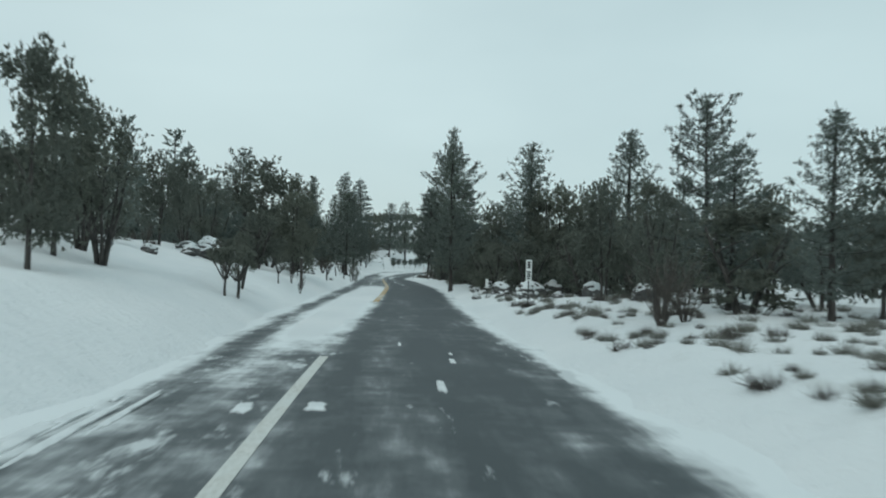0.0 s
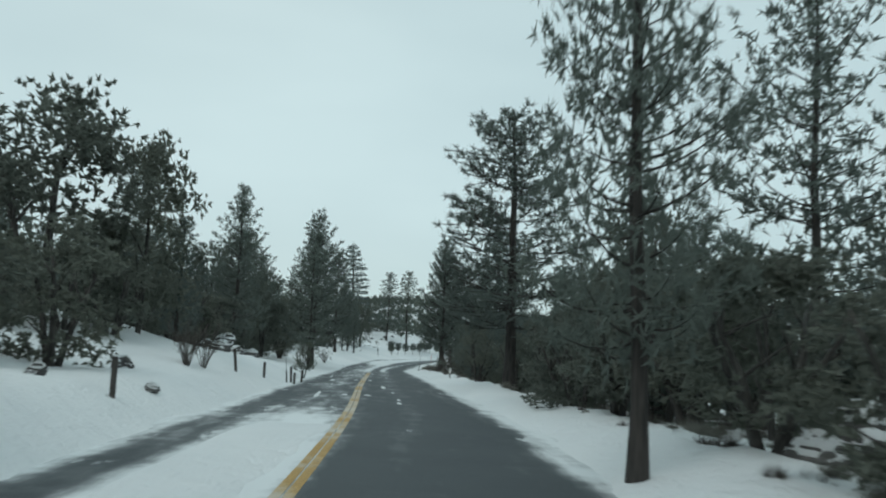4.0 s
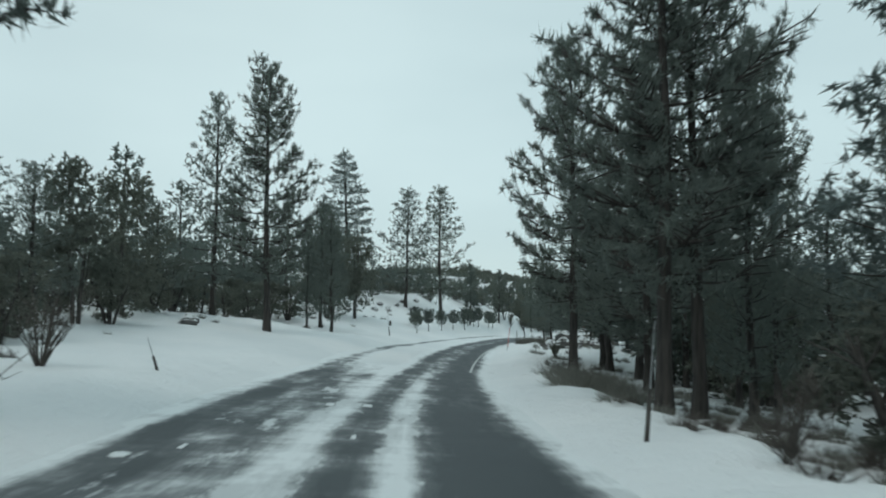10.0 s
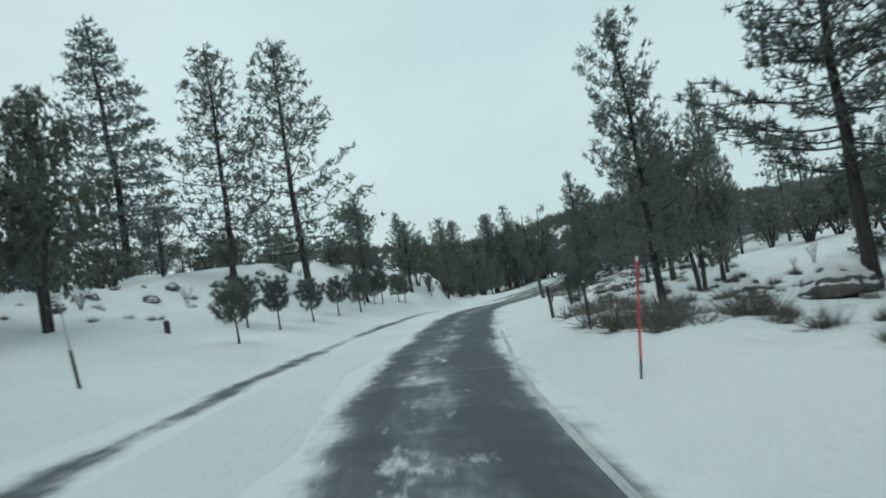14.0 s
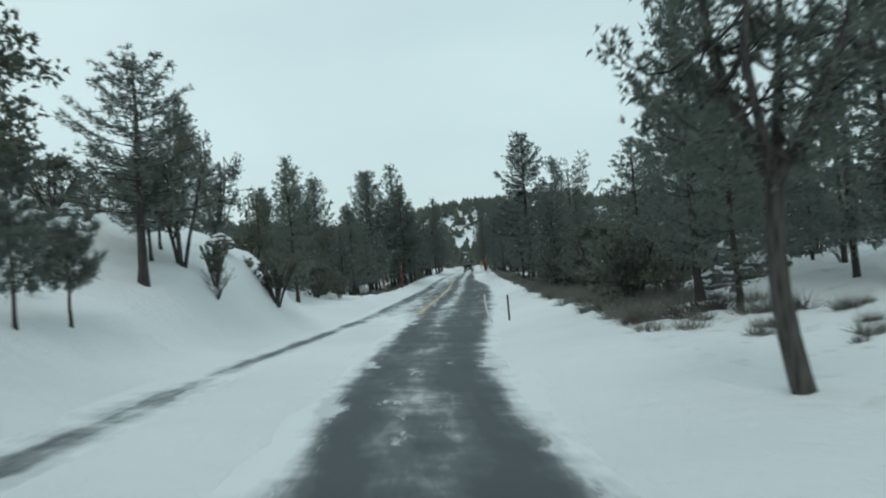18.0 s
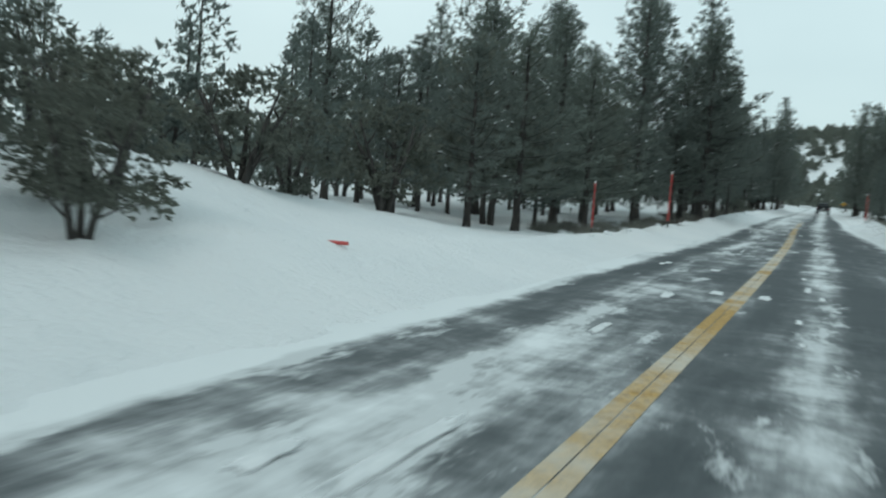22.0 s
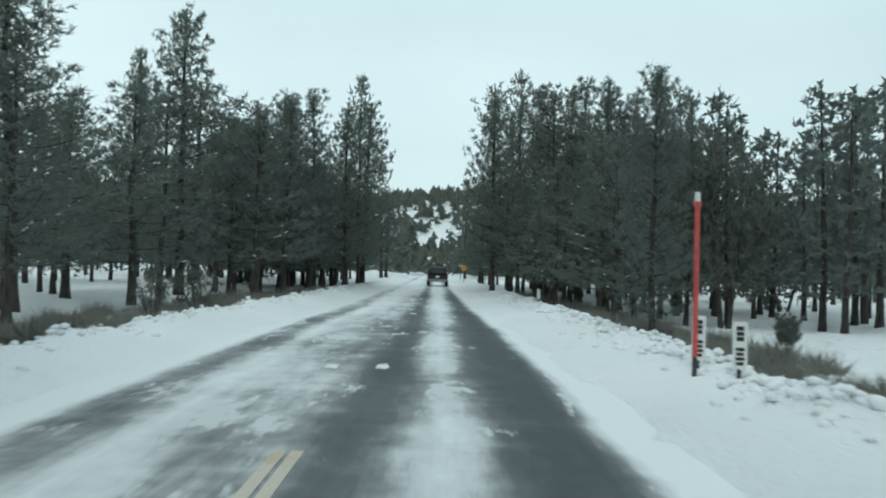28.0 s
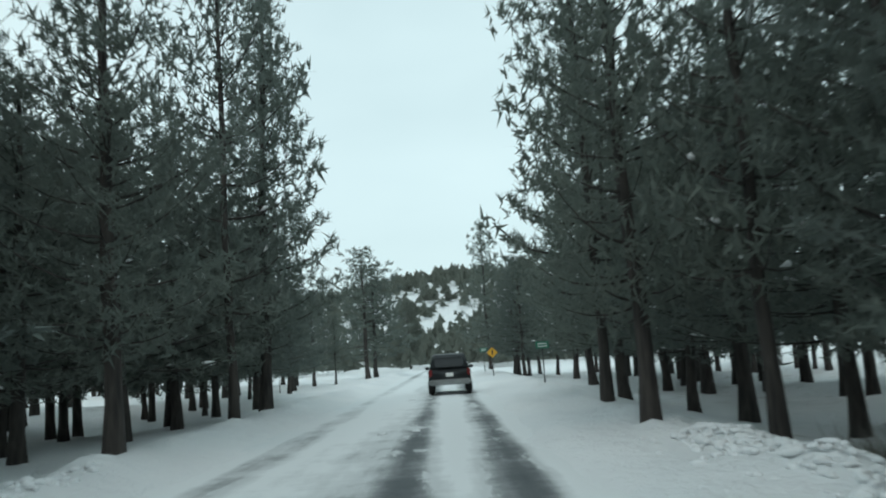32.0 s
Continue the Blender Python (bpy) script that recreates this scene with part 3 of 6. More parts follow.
def make_pine(seed, base=0.2, girth=0.22, whorls=15, per=5, shape=0.75, rise=(-0.15, 0.8), curl=0.35, ragged=0.3, gap=0.06, tuft=0.24, n=10, width=0.10, twigs=4.0, core=6, mat=None, trunk_r=0.0135, twiggy=False, plate=0.75, lift=0.55, dabs=0):
    """A conifer one unit of 10 m high. Limbs stand in whorls and end in twigs with tufts of needles. base: where the crown begins; girth: its half width; rise: the limbs' slope at the foot and at the tip of the crown."""
    r = np.random.default_rng(seed)
    H = 10.0
    zz = np.linspace(0, H, 12)
    bend = np.cumsum(r.normal(0, 0.035, (12, 2)), 0)
    bend -= bend[0]
    tr = np.column_stack([bend, zz])
    rad = H * trunk_r * (1 - zz / H) ** 0.8 + 0.012
    rad[0] *= 1.35
    paths, tc, ta, ts, kc = [], [], [], [], []
    up = np.array([0, 0, 1.0])
    ph = r.uniform(0, 6.28, 3)
    for w in range(whorls):
        u = (w + r.uniform(0.1, 0.6)) / whorls
        h = base + (1 - base) * u ** 0.92 * 0.965
        o = np.array([np.interp(h * H, zz, tr[:, 0]), np.interp(h * H, zz, tr[:, 1]), h * H])
        prof = max((1 - u) ** shape, 0.07) * min(1.0, 0.62 + u / 0.22)
        count = per if u < 0.8 else max(3, per - 1)
        az0 = r.uniform(0, 6.28)
        for k in range(count):
            az = az0 + 6.283 * k / count + r.normal(0, 0.22)
            if r.uniform() < gap and u < 0.8:
                continue
            lobe = 1 + ragged * 0.55 * (math.sin(2 * az + ph[0] + 8 * u) + math.sin(3 * az + ph[1] - 11 * u)) + r.normal(0, ragged * 0.35)
            ln = H * girth * prof * max(lobe, 0.35) + 0.16
            rel = min(ln / (H * girth), 1.3)
            q = o + up * r.normal(0, 0.10)
            out = np.array([math.cos(az), math.sin(az), 0])
            across = np.array([-out[1], out[0], 0])
            el = rise[0] * (1 - u) + rise[1] * u ** 1.3 + r.normal(0, 0.08)
            t = np.linspace(0, 1, 6)[:, None]
            paths.append((q + out * ln * t + up * ln * (el * t + curl * t ** 2.5), np.linspace(0.30, 0.07, 6) * 0.012 * H * (0.3 + rel * 0.5)))
            m = max(2, int(round(1.2 + twigs * rel)))
            for j, f in enumerate(np.linspace(0.34, 0.97, m) + r.normal(0, 0.03, m)):
                at = q + out * ln * f + up * ln * (el * f + curl * f ** 2.5)
                for sd in (-1, 1):
                    way = out * 0.65 + across * sd * plate * r.uniform(0.7, 1.2) + up * r.normal(0.22, 0.14)
                    tl = (ln * 0.34 * (1.15 - 0.6 * f) + 0.10) * r.uniform(0.7, 1.2)
                    e = at + way * tl
                    if twiggy:
                        paths.append((np.array([at, e]), [0.022, 0.010]))
                    tc.append(e), ta.append(way * 0.55 + up * lift), ts.append(tuft * r.uniform(0.75, 1.2) * (0.6 + 0.4 * min(rel, 1)))
                    if (j + sd) % 2 and f > 0.4:
                        tc.append(at + way * tl * 0.45 + up * 0.06), ta.append(way * 0.3 + up * lift * 1.3), ts.append(tuft * r.uniform(0.7, 1.05) * (0.6 + 0.4 * min(rel, 1)))
            e = q + out * ln + up * ln * (el + curl)
            tc.append(e), ta.append(out * 0.5 + up * (lift + 0.2)), ts.append(tuft * r.uniform(0.85, 1.2))
            kc.append(q + out * ln * r.uniform(0.08, 0.62, (core, 1)) + up * ln * el * 0.5 + r.normal(0, 0.16, (core, 3)))
    top = tr[-1] - up * np.linspace(0.0, 0.9, 7)[:, None]
    tc += list(top + r.normal(0, 0.05, (7, 3)))
    ta += [up] * 7
    ts += [tuft * 0.7] * 7
    v = needle_tufts(r, np.array(tc), np.array(ta), np.array(ts), n, 1.15, width)
    kk = np.vstack(kc)
    v = np.vstack([v, needle_tufts(r, kk, np.tile(up * 0.2, (len(kk), 1)), np.full(len(kk), 0.26), 4, 1.0, 0.13, 1.0)])
    tv, tf = tubes([(tr, rad)], 9)
    lv, lf = tubes(paths, 3)
    trunk = pydata_mesh("trunk", tv + lv, tf + [tuple(i + len(tv) for i in face) for face in lf], BARK)
    snow = None
    if dabs:
        # loaves of snow that cling to the limbs
        sv, sf = [], []
        for _ in range(dabs):
            pts = paths[r.integers(0, int(len(paths) * 0.7))][0]
            f = r.uniform(0.45, 0.95) * (len(pts) - 1)
            c = pts[int(f)] + (pts[min(int(f) + 1, len(pts) - 1)] - pts[int(f)]) * (f % 1) + up * 0.05
            way = (pts[-1] - pts[0]) / (np.linalg.norm(pts[-1] - pts[0]) + 1e-9)
            side = np.cross(way, up)
            a, b = r.uniform(0.08, 0.20), r.uniform(0.05, 0.09)
            k0 = len(sv)
            sv += [tuple(c + way * a), tuple(c + side * b), tuple(c - way * a), tuple(c - side * b), tuple(c + up * 0.06), tuple(c - up * 0.02)]
            sf += [(k0 + i, k0 + (i + 1) % 4, k0 + 4) for i in range(4)] + [(k0 + (i + 1) % 4, k0 + i, k0 + 5) for i in range(4)]
        snow = pydata_mesh("limb_snow", sv, sf, CRUST)
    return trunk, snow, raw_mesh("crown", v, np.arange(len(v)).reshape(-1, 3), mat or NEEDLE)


def make_scrub(seed, stems=4, blobs=26, tufts=36, n=8, length=0.27, width=0.030, lean=0.28, mat=None, tall=1.0, low=0.25):
    """A round-headed juniper or oak one unit of 5 m high, on several stems."""
    r = np.random.default_rng(seed)
    H = 5.0
    paths, tp, ta, heart = [], [], [], []
    for k in range(stems):
        a = 6.28 * k / stems + r.uniform(-0.5, 0.5)
        out = np.array([math.cos(a), math.sin(a), 0])
        t = np.linspace(0, 1, 5)[:, None]
        pts = out * (0.12 + H * lean * t ** 1.2 * r.uniform(0.6, 1.3)) + np.array([0, 0, 1]) * H * 0.75 * t + r.normal(0, 0.06, (5, 3)) * t
        paths.append((pts, np.linspace(0.11, 0.03, 5)))
        for _ in range(3):
            i = r.integers(1, 4)
            q = pts[i]
            e = q + np.array([r.normal(0, 0.5), r.normal(0, 0.5), r.uniform(0.4, 1.3)])
            paths.append((np.array([q, (q + e) / 2 + r.normal(0, 0.05, 3), e]), [0.04, 0.03, 0.012]))
    for _ in range(blobs):
        a, u = r.uniform(0, 6.28), r.uniform(0, 1)
        zc = H * (low + (0.92 - low) * u)
        rr = H * 0.36 * math.sin(math.pi * min(max(0.18 + 0.75 * u, 0), 1)) ** 0.6 * r.uniform(0.35, 1.0)
        c = np.array([math.cos(a) * rr, math.sin(a) * rr, zc * tall])
        q = r.normal(size=(tufts, 3))
        q /= np.linalg.norm(q, axis=1)[:, None]
        sz = H * r.uniform(0.09, 0.16)
        heart.append(c)
        tp.append(c + q * sz * r.uniform(0.5, 1.0, (tufts, 1)) * (1, 1, 0.75))
        ta.append(q * 0.7 + (0, 0, 0.3))
    v, _ = blades(r, np.vstack(tp), np.vstack(ta), n, length, width, 0.8)
    v = np.vstack([v, needle_tufts(r, np.array(heart), np.tile((0, 0, 0.2), (len(heart), 1)), np.full(len(heart), H * 0.05), 16, 1.1, 0.2, 1.0)])
    f = np.arange(len(v)).reshape(-1, 3)
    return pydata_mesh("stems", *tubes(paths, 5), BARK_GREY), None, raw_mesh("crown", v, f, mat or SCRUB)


def make_twigs(seed, stems=16, high=1.0, spread=0.7, split=5):
    """A leafless shrub, one unit of 1.5 m high."""
    r = np.random.default_rng(seed)
    H, paths = 1.5 * high, []
    for _ in range(stems):
        a, sp = r.uniform(0, 6.28), r.uniform(0.15, spread)
        t = np.linspace(0, 1, 4)[:, None]
        out = np.array([math.cos(a), math.sin(a), 0])
        pts = out * (0.05 + sp * t ** 1.3) + np.array([0, 0, H]) * t * r.uniform(0.6, 1.05) + r.normal(0, 0.03, (4, 3)) * t
        paths.append((pts, np.linspace(0.016, 0.005, 4)))
        for _ in range(split):
            f = r.uniform(0.35, 0.95)
            q = pts[0] + (pts[-1] - pts[0]) * f
            e = q + np.array([r.normal(0, 0.16), r.normal(0, 0.16), r.uniform(0.12, 0.42)])
            paths.append((np.array([q, e]), [0.008, 0.003]))
    return pydata_mesh("twigs", *tubes(paths, 3), TWIG)


def make_fork(seed):
    """An old pine, one unit of 10 m high, whose bare trunk forks low into bent limbs with thin tufts."""
    r = np.random.default_rng(seed)
    t5 = np.linspace(0, 1, 7)[:, None]
    fork = np.array([-0.25, 0.0, 3.9])
    main = np.array([0, 0, 0]) + t5 * fork + np.sin(t5 * 3.1) * np.array([-0.18, 0.05, 0])
    trunk = [(main, np.linspace(0.24, 0.16, 7))]
    paths, tp, ta = [], [], []
    for ex, ey, ez, rad in ((-1.3, 0.3, 9.6, 0.17), (1.5, -0.4, 8.6, 0.15), (0.2, 1.3, 10.0, 0.13), (-0.4, -1.2, 8.2, 0.12)):
        end = np.array([ex, ey, ez])
        side = np.array([ex, ey, 0])
        limb = fork + (end - fork) * t5 + side * 0.35 * np.sin(t5 * 3.14) + r.normal(0, 0.05, (7, 3)) * t5
        trunk.append((limb, np.linspace(rad, 0.03, 7)))
        for _ in range(13):
            q = limb[r.integers(1, 7)]
            a = r.uniform(0, 6.28)
            ln = r.uniform(0.9, 2.1)
            out = np.array([math.cos(a), math.sin(a), 0]) * ln
            t = np.linspace(0, 1, 6)[:, None]
            tw = q + out * t + np.array([0, 0, 1]) * (-0.75 * np.sin(t * 2.4) + 0.55 * t ** 2) * ln * 0.55
            paths.append((tw, np.linspace(0.045, 0.012, 6)))
            for f in (0.55, 0.75, 0.9, 1.0):
                c = q + out * f + np.array([0, 0, (-0.75 * math.sin(f * 2.4) + 0.55 * f * f) * ln * 0.55]) + r.normal(0, 0.12, 3)
                ball = r.normal(0, 0.16, (14, 3))
                tp.append(c + ball)
                ta.append(ball * 3 + (0, 0, 0.3))
    v, f = blades(r, np.vstack(tp), np.vstack(ta), 6, 0.17, 0.03)
    tv, tf = tubes(trunk, 10)
    lv, lf = tubes(paths, 4)
    return pydata_mesh("trunk", tv + lv, tf + [tuple(q + len(tv) for q in face) for face in lf], BARK_GREY), None, raw_mesh("crown", v, f, NEEDLE)


PINES = {
    "old": [make_pine(1, 0.26, 0.25, 14, 5, 0.62, (-0.18, 0.7), 0.36, 0.36, 0.10, 0.215, 12, 0.11, 6.0, 6, trunk_r=0.02, twiggy=True, dabs=22), make_pine(2, 0.30, 0.23, 13, 5, 0.5, (-0.24, 0.6), 0.4, 0.42, 0.12, 0.215, 12, 0.11, 6.0, 6, trunk_r=0.02, twiggy=True, dabs=22), make_pine(31, 0.28, 0.24, 14, 5, 0.5, (-0.15, 0.7), 0.36, 0.45, 0.12, 0.215, 12, 0.11, 6.0, 6, trunk_r=0.02, twiggy=True, dabs=22)],
    "grand": [make_pine(61, 0.16, 0.25, 16, 5, 0.6, (-0.2, 0.7), 0.32, 0.30, 0.08, 0.20, 20, 0.075, 8.5, 8, trunk_r=0.019, twiggy=True, dabs=20), make_pine(62, 0.20, 0.24, 15, 5, 0.52, (-0.22, 0.65), 0.34, 0.36, 0.10, 0.20, 20, 0.075, 8.5, 8, trunk_r=0.019, twiggy=True, dabs=20)],
    "cone": [make_pine(3, 0.15, 0.22, 17, 5, 0.85, (-0.12, 0.9), 0.3, 0.24, 0.05, 0.205, 11, 0.105, 5.0, 7, trunk_r=0.017), make_pine(4, 0.17, 0.21, 17, 5, 0.7, (-0.15, 0.9), 0.33, 0.34, 0.07, 0.205, 11, 0.105, 5.0, 7, trunk_r=0.017), make_pine(5, 0.14, 0.24, 17, 5, 0.85, (-0.15, 0.9), 0.33, 0.30, 0.06, 0.205, 11, 0.105, 5.0, 7, trunk_r=0.017), make_pine(32, 0.2, 0.21, 16, 5, 0.6, (-0.15, 0.8), 0.36, 0.38, 0.08, 0.205, 11, 0.105, 5.0, 7, trunk_r=0.017)],
    "slim": [make_pine(6, 0.12, 0.15, 19, 4, 0.7, (0.0, 1.0), 0.3, 0.26, 0.04, 0.21, 11, 0.105, 4.0, 7), make_pine(7, 0.14, 0.16, 18, 4, 0.6, (0.0, 0.9), 0.35, 0.36, 0.06, 0.21, 11, 0.105, 4.0, 7), make_pine(33, 0.11, 0.15, 18, 4, 0.6, (0.05, 1.1), 0.3, 0.34, 0.05, 0.215, 11, 0.105, 4.0, 7)],
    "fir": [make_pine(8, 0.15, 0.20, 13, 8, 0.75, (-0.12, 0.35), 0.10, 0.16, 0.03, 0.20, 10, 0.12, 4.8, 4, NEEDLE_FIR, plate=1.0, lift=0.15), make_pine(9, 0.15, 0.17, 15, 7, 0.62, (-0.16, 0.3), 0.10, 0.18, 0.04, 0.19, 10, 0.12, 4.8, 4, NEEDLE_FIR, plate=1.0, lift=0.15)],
    "flat": [make_pine(34, 0.42, 0.34, 8, 5, 0.22, (-0.05, 0.5), 0.3, 0.45, 0.12, 0.22, 12, 0.085, 6.0, 4, trunk_r=0.02, twiggy=True)],
    "snag": [make_fork(35)],
    "pinyon": [make_scrub(51, 2, 50, 27, 5, 0.15, 0.042, lean=0.10, low=0.20), make_scrub(52, 2, 50, 27, 5, 0.15, 0.042, lean=0.14, low=0.22), make_scrub(53, 1, 50, 27, 5, 0.15, 0.042, lean=0.05, low=0.18, tall=1.04)],
    "far": [make_pine(10, 0.14, 0.22, 11, 4, 0.9, (-0.05, 0.9), 0.3, 0.30, 0.03, 0.36, 3, 0.30, 1.6, 2), make_pine(11, 0.16, 0.19, 11, 4, 0.7, (0.0, 0.9), 0.3, 0.42, 0.05, 0.36, 3, 0.30, 1.6, 2), make_pine(12, 0.15, 0.24, 11, 4, 0.8, (-0.05, 0.8), 0.35, 0.4, 0.05, 0.36, 3, 0.30, 1.6, 2)],
    "sapling": [make_pine(13, 0.30, 0.30, 7, 5, 0.45, (0.4, 1.0), 0.4, 0.30, 0.04, 0.85, 24, 0.06, 2.2, 3, trunk_r=0.02), make_pine(14, 0.34, 0.27, 7, 5, 0.35, (0.4, 1.0), 0.4, 0.38, 0.04, 0.85, 24, 0.06, 2.2, 3, trunk_r=0.02)],
    "round": [make_scrub(21, 4, 28, 34, 6, 0.15, 0.030, low=0.3), make_scrub(22, 5, 30, 34, 6, 0.15, 0.030, low=0.34), make_scrub(23, 3, 28, 34, 6, 0.15, 0.030, lean=0.2, low=0.3), make_scrub(24, 5, 28, 34, 6, 0.15, 0.030, lean=0.34, low=0.36)],
    "mid": [make_pine(41, 0.16, 0.22, 15, 5, 0.75, (-0.15, 0.9), 0.33, 0.28, 0.05, 0.235, 6, 0.165, 3.5, 5, trunk_r=0.013, dabs=34), make_pine(42, 0.18, 0.20, 15, 5, 0.6, (-0.12, 0.9), 0.35, 0.38, 0.06, 0.235, 6, 0.165, 3.5, 5, trunk_r=0.013, dabs=34), make_pine(43, 0.17, 0.24, 15, 5, 0.75, (-0.15, 0.9), 0.33, 0.34, 0.05, 0.235, 6, 0.165, 3.5, 5, trunk_r=0.013, dabs=34)],
    "front": [make_pine(71, 0.16, 0.22, 15, 5, 0.75, (-0.15, 0.9), 0.33, 0.28, 0.05, 0.205, 11, 0.10, 4.2, 5, trunk_r=0.013, dabs=16), make_pine(72, 0.18, 0.20, 15, 5, 0.6, (-0.12, 0.9), 0.35, 0.38, 0.06, 0.205, 11, 0.10, 4.2, 5, trunk_r=0.013, dabs=16), make_pine(73, 0.17, 0.24, 15, 5, 0.75, (-0.15, 0.9), 0.33, 0.34, 0.05, 0.205, 11, 0.10, 4.2, 5, trunk_r=0.013, dabs=16)],
    "round_mid": [make_scrub(45, 4, 28, 26, 4, 0.19, 0.056, low=0.12), make_scrub(46, 5, 28, 26, 4, 0.19, 0.056, low=0.20), make_scrub(47, 3, 28, 26, 4, 0.19, 0.056, lean=0.2, low=0.10)],
    "round_far": [make_scrub(25, 3, 16, 18, 3, 0.28, 0.10, low=0.18), make_scrub(26, 3, 16, 18, 3, 0.28, 0.10, low=0.18)],
}
GIRTH = {"old": 0.25, "grand": 0.25, "pinyon": 0.42, "cone": 0.22, "slim": 0.15, "fir": 0.19, "flat": 0.36, "snag": 0.25, "far": 0.2, "sapling": 0.3, "round": 0.45, "round_far": 0.45, "mid": 0.21, "front": 0.21, "round_mid": 0.45}
TREE_NAMES = {
    "old": ("pine_tree", "tall old ponderosa pine with spreading dark green limbs", "tree", "roadside pines"),
    "grand": ("pine_tree", "tall ponderosa pine with layered limbs and thick dark trunk", "tree", "roadside pines"),
    "cone": ("pine_tree", "full conical pine tree standing in snow", "tree", "roadside pines"),
    "slim": ("pine_tree", "slim young pine tree with upswept tufts", "tree", "roadside pines"),
    "fir": ("fir_tree", "tiered bluish fir tree rising above the wood", "tree", "firs"),
    "flat": ("pine_tree", "flat-topped old pine with bare twisted lower limbs", "tree", "roadside pines"),
    "snag": ("pine_tree", "half-bare forked old pine with thin tufts on bent limbs", "tree", "roadside pines"),
    "pinyon": ("pinyon_tree", "dense round-headed dark pinyon pine standing in snow", "tree", "pinyons"),
    "far": ("pine_tree", "dark pine tree in the snowy wood", "tree", "woodland pines"),
    "sapling": ("pine_sapling", "small young pine on a thin stem in snow", "sapling", "pine saplings"),
    "round": ("juniper_tree", "dark round juniper on several crooked stems in snow", "tree", "junipers"),
    "mid": ("pine_tree", "dark bushy pine close to the snowy road", "tree", "woodland pines"),
    "front": ("pine_tree", "dark bushy pine close to the snowy road", "tree", "woodland pines"),
    "round_mid": ("juniper_tree", "dark spreading juniper at the edge of the wood", "tree", "junipers"),
    "round_far": ("juniper_tree", "dark low juniper in the snowy wood", "tree", "woodland junipers"),
}
UNIT = {"round": 5.0, "pinyon": 5.0, "round_far": 5.0, "round_mid": 5.0}
tree_count = [0]
TAKEN = []


def tree(kind, x, y, high, v=None, wide=1.0, turn=None, lean=0.0, z=None, sink=0.18):
    k = tree_count[0]
    tree_count[0] += 1
    opts = PINES[kind]
    trunk, branches, crown = opts[(k if v is None else v) % len(opts)]
    name, label, cat, grp = TREE_NAMES[kind]
    ob = tagged(new(name), label, cat, grp)
    sc = high / UNIT.get(kind, 10.0)
    ob.location = (x, y, (ground_z(x, y) if z is None else z) - sink)
    ob.rotation_euler = (lean, 0, (k * 2.39) % 6.28 if turn is None else turn)
    ob.scale = (sc * wide, sc * wide, sc)
    ob.empty_display_size = 0.2
    for nm, me in (("stem" if kind.startswith("round") or kind == "pinyon" else "trunk", trunk), ("limb_snow", branches), ("crown", crown)):
        if me is not None:
            o = new(nm, me)
            o.parent = ob
            if nm == "limb_snow":
                tagged(o, "small loaves of snow on the limbs", kind="stuff")
    return ob


def peak(kind, x, y, top, wide):
    """A tree that stands at x, y with its tip at the height top and a crown so many metres wide."""
    z = ground_z(x, y)
    high = max(top - z, 1.5)
    if kind == "round" and high > 4.6:
        kind = "pinyon"
    w = wide / (2 * GIRTH[kind] * high)
    # no limb reaches far over the lane
    room = max(abs(float(along(x, y)[1][0])) - 2.3, 1.6) / (GIRTH[kind] * high * 1.2)
    TAKEN.append((x, y))
    return tree(kind, x, y, high, wide=min(max(w * (1.15 if kind == "pinyon" else 1.0 if kind in ("old", "grand", "round", "flat") else 1.15), 0.65), 1.7, max(room, 0.5)), z=z)

# single trees that stand out
peak("cone", 0.51, 50.4, 9.83, 3.7)
peak("grand", 30.0, 245.2, 9.1, 6.7)
peak("grand", -12.9, 108.4, 10.2, 4.9)
peak("old", -14.5, 118.0, 13.3, 4.9)
peak("old", -18.5, 112.6, 8.5, 3.6)
peak("round", -8.2, 16.0, 5.8, 1.9)
peak("round", -9.3, 19.4, 6.4, 1.8)
peak("round", -8.9, 21.1, 5.3, 1.3)
peak("round", 10.9, 20.2, 5.2, 1.7)
peak("round", -10.3, 23.0, 6.0, 1.4)
peak("round", -12.9, 36.7, 6.4, 2.1)
peak("round", 5.6, 52.3, 2.6, 2.4)
peak("pinyon", 5.2, 164.5, 7.6, 4.6)
peak("pinyon", 7.2, 165.4, 7.6, 4.6)
peak("round", -12.1, 41.4, 5.7, 2.6)
peak("round", -8.7, 46.9, 5.8, 2.9)
peak("mid", 6.1, 57.9, 10.0, 3.8)
peak("round", 5.5, 44.6, 5.6, 2.2)
peak("round", 6.2, 31.2, 4.8, 1.9)
peak("round", 7.0, 27.6, 4.7, 1.7)
peak("old", 8.3, 25.5, 7.0, 2.7)
peak("round", 11.2, 27.6, 4.9, 1.7)
peak("cone", 8.8, 18.3, 5.4, 1.9)
peak("round", -14.6, 45.6, 5.6, 1.4)
peak("round", -18.3, 58.3, 8.9, 4.3)
peak("round", -15.8, 67.4, 10.0, 6.7)
peak("round", -13.2, 70.3, 8.5, 3.9)
peak("mid", -12.4, 103.8, 8.5, 4.7)
peak("round", 4.2, 65.7, 6.7, 2.2)
peak("slim", 4.8, 45.0, 7.1, 2.0)
peak("round", 5.9, 43.5, 6.4, 2.5)
peak("round", 8.6, 47.2, 6.0, 2.3)
peak("slim", -12.5, 72.5, 5.8, 1.6)
peak("round", 11.6, 61.9, 8.9, 3.3)
peak("round", 4.1, 55.2, 3.4, 2.8)
peak("old", -25.0, 100.0, 14.3, 5.3)
peak("cone", -14.5, 88.7, 10.3, 3.4)
peak("old", -17.6, 102.2, 8.9, 4.6)
peak("round", -16.2, 96.5, 8.4, 4.0)
peak("round", -20.6, 103.5, 9.2, 4.4)
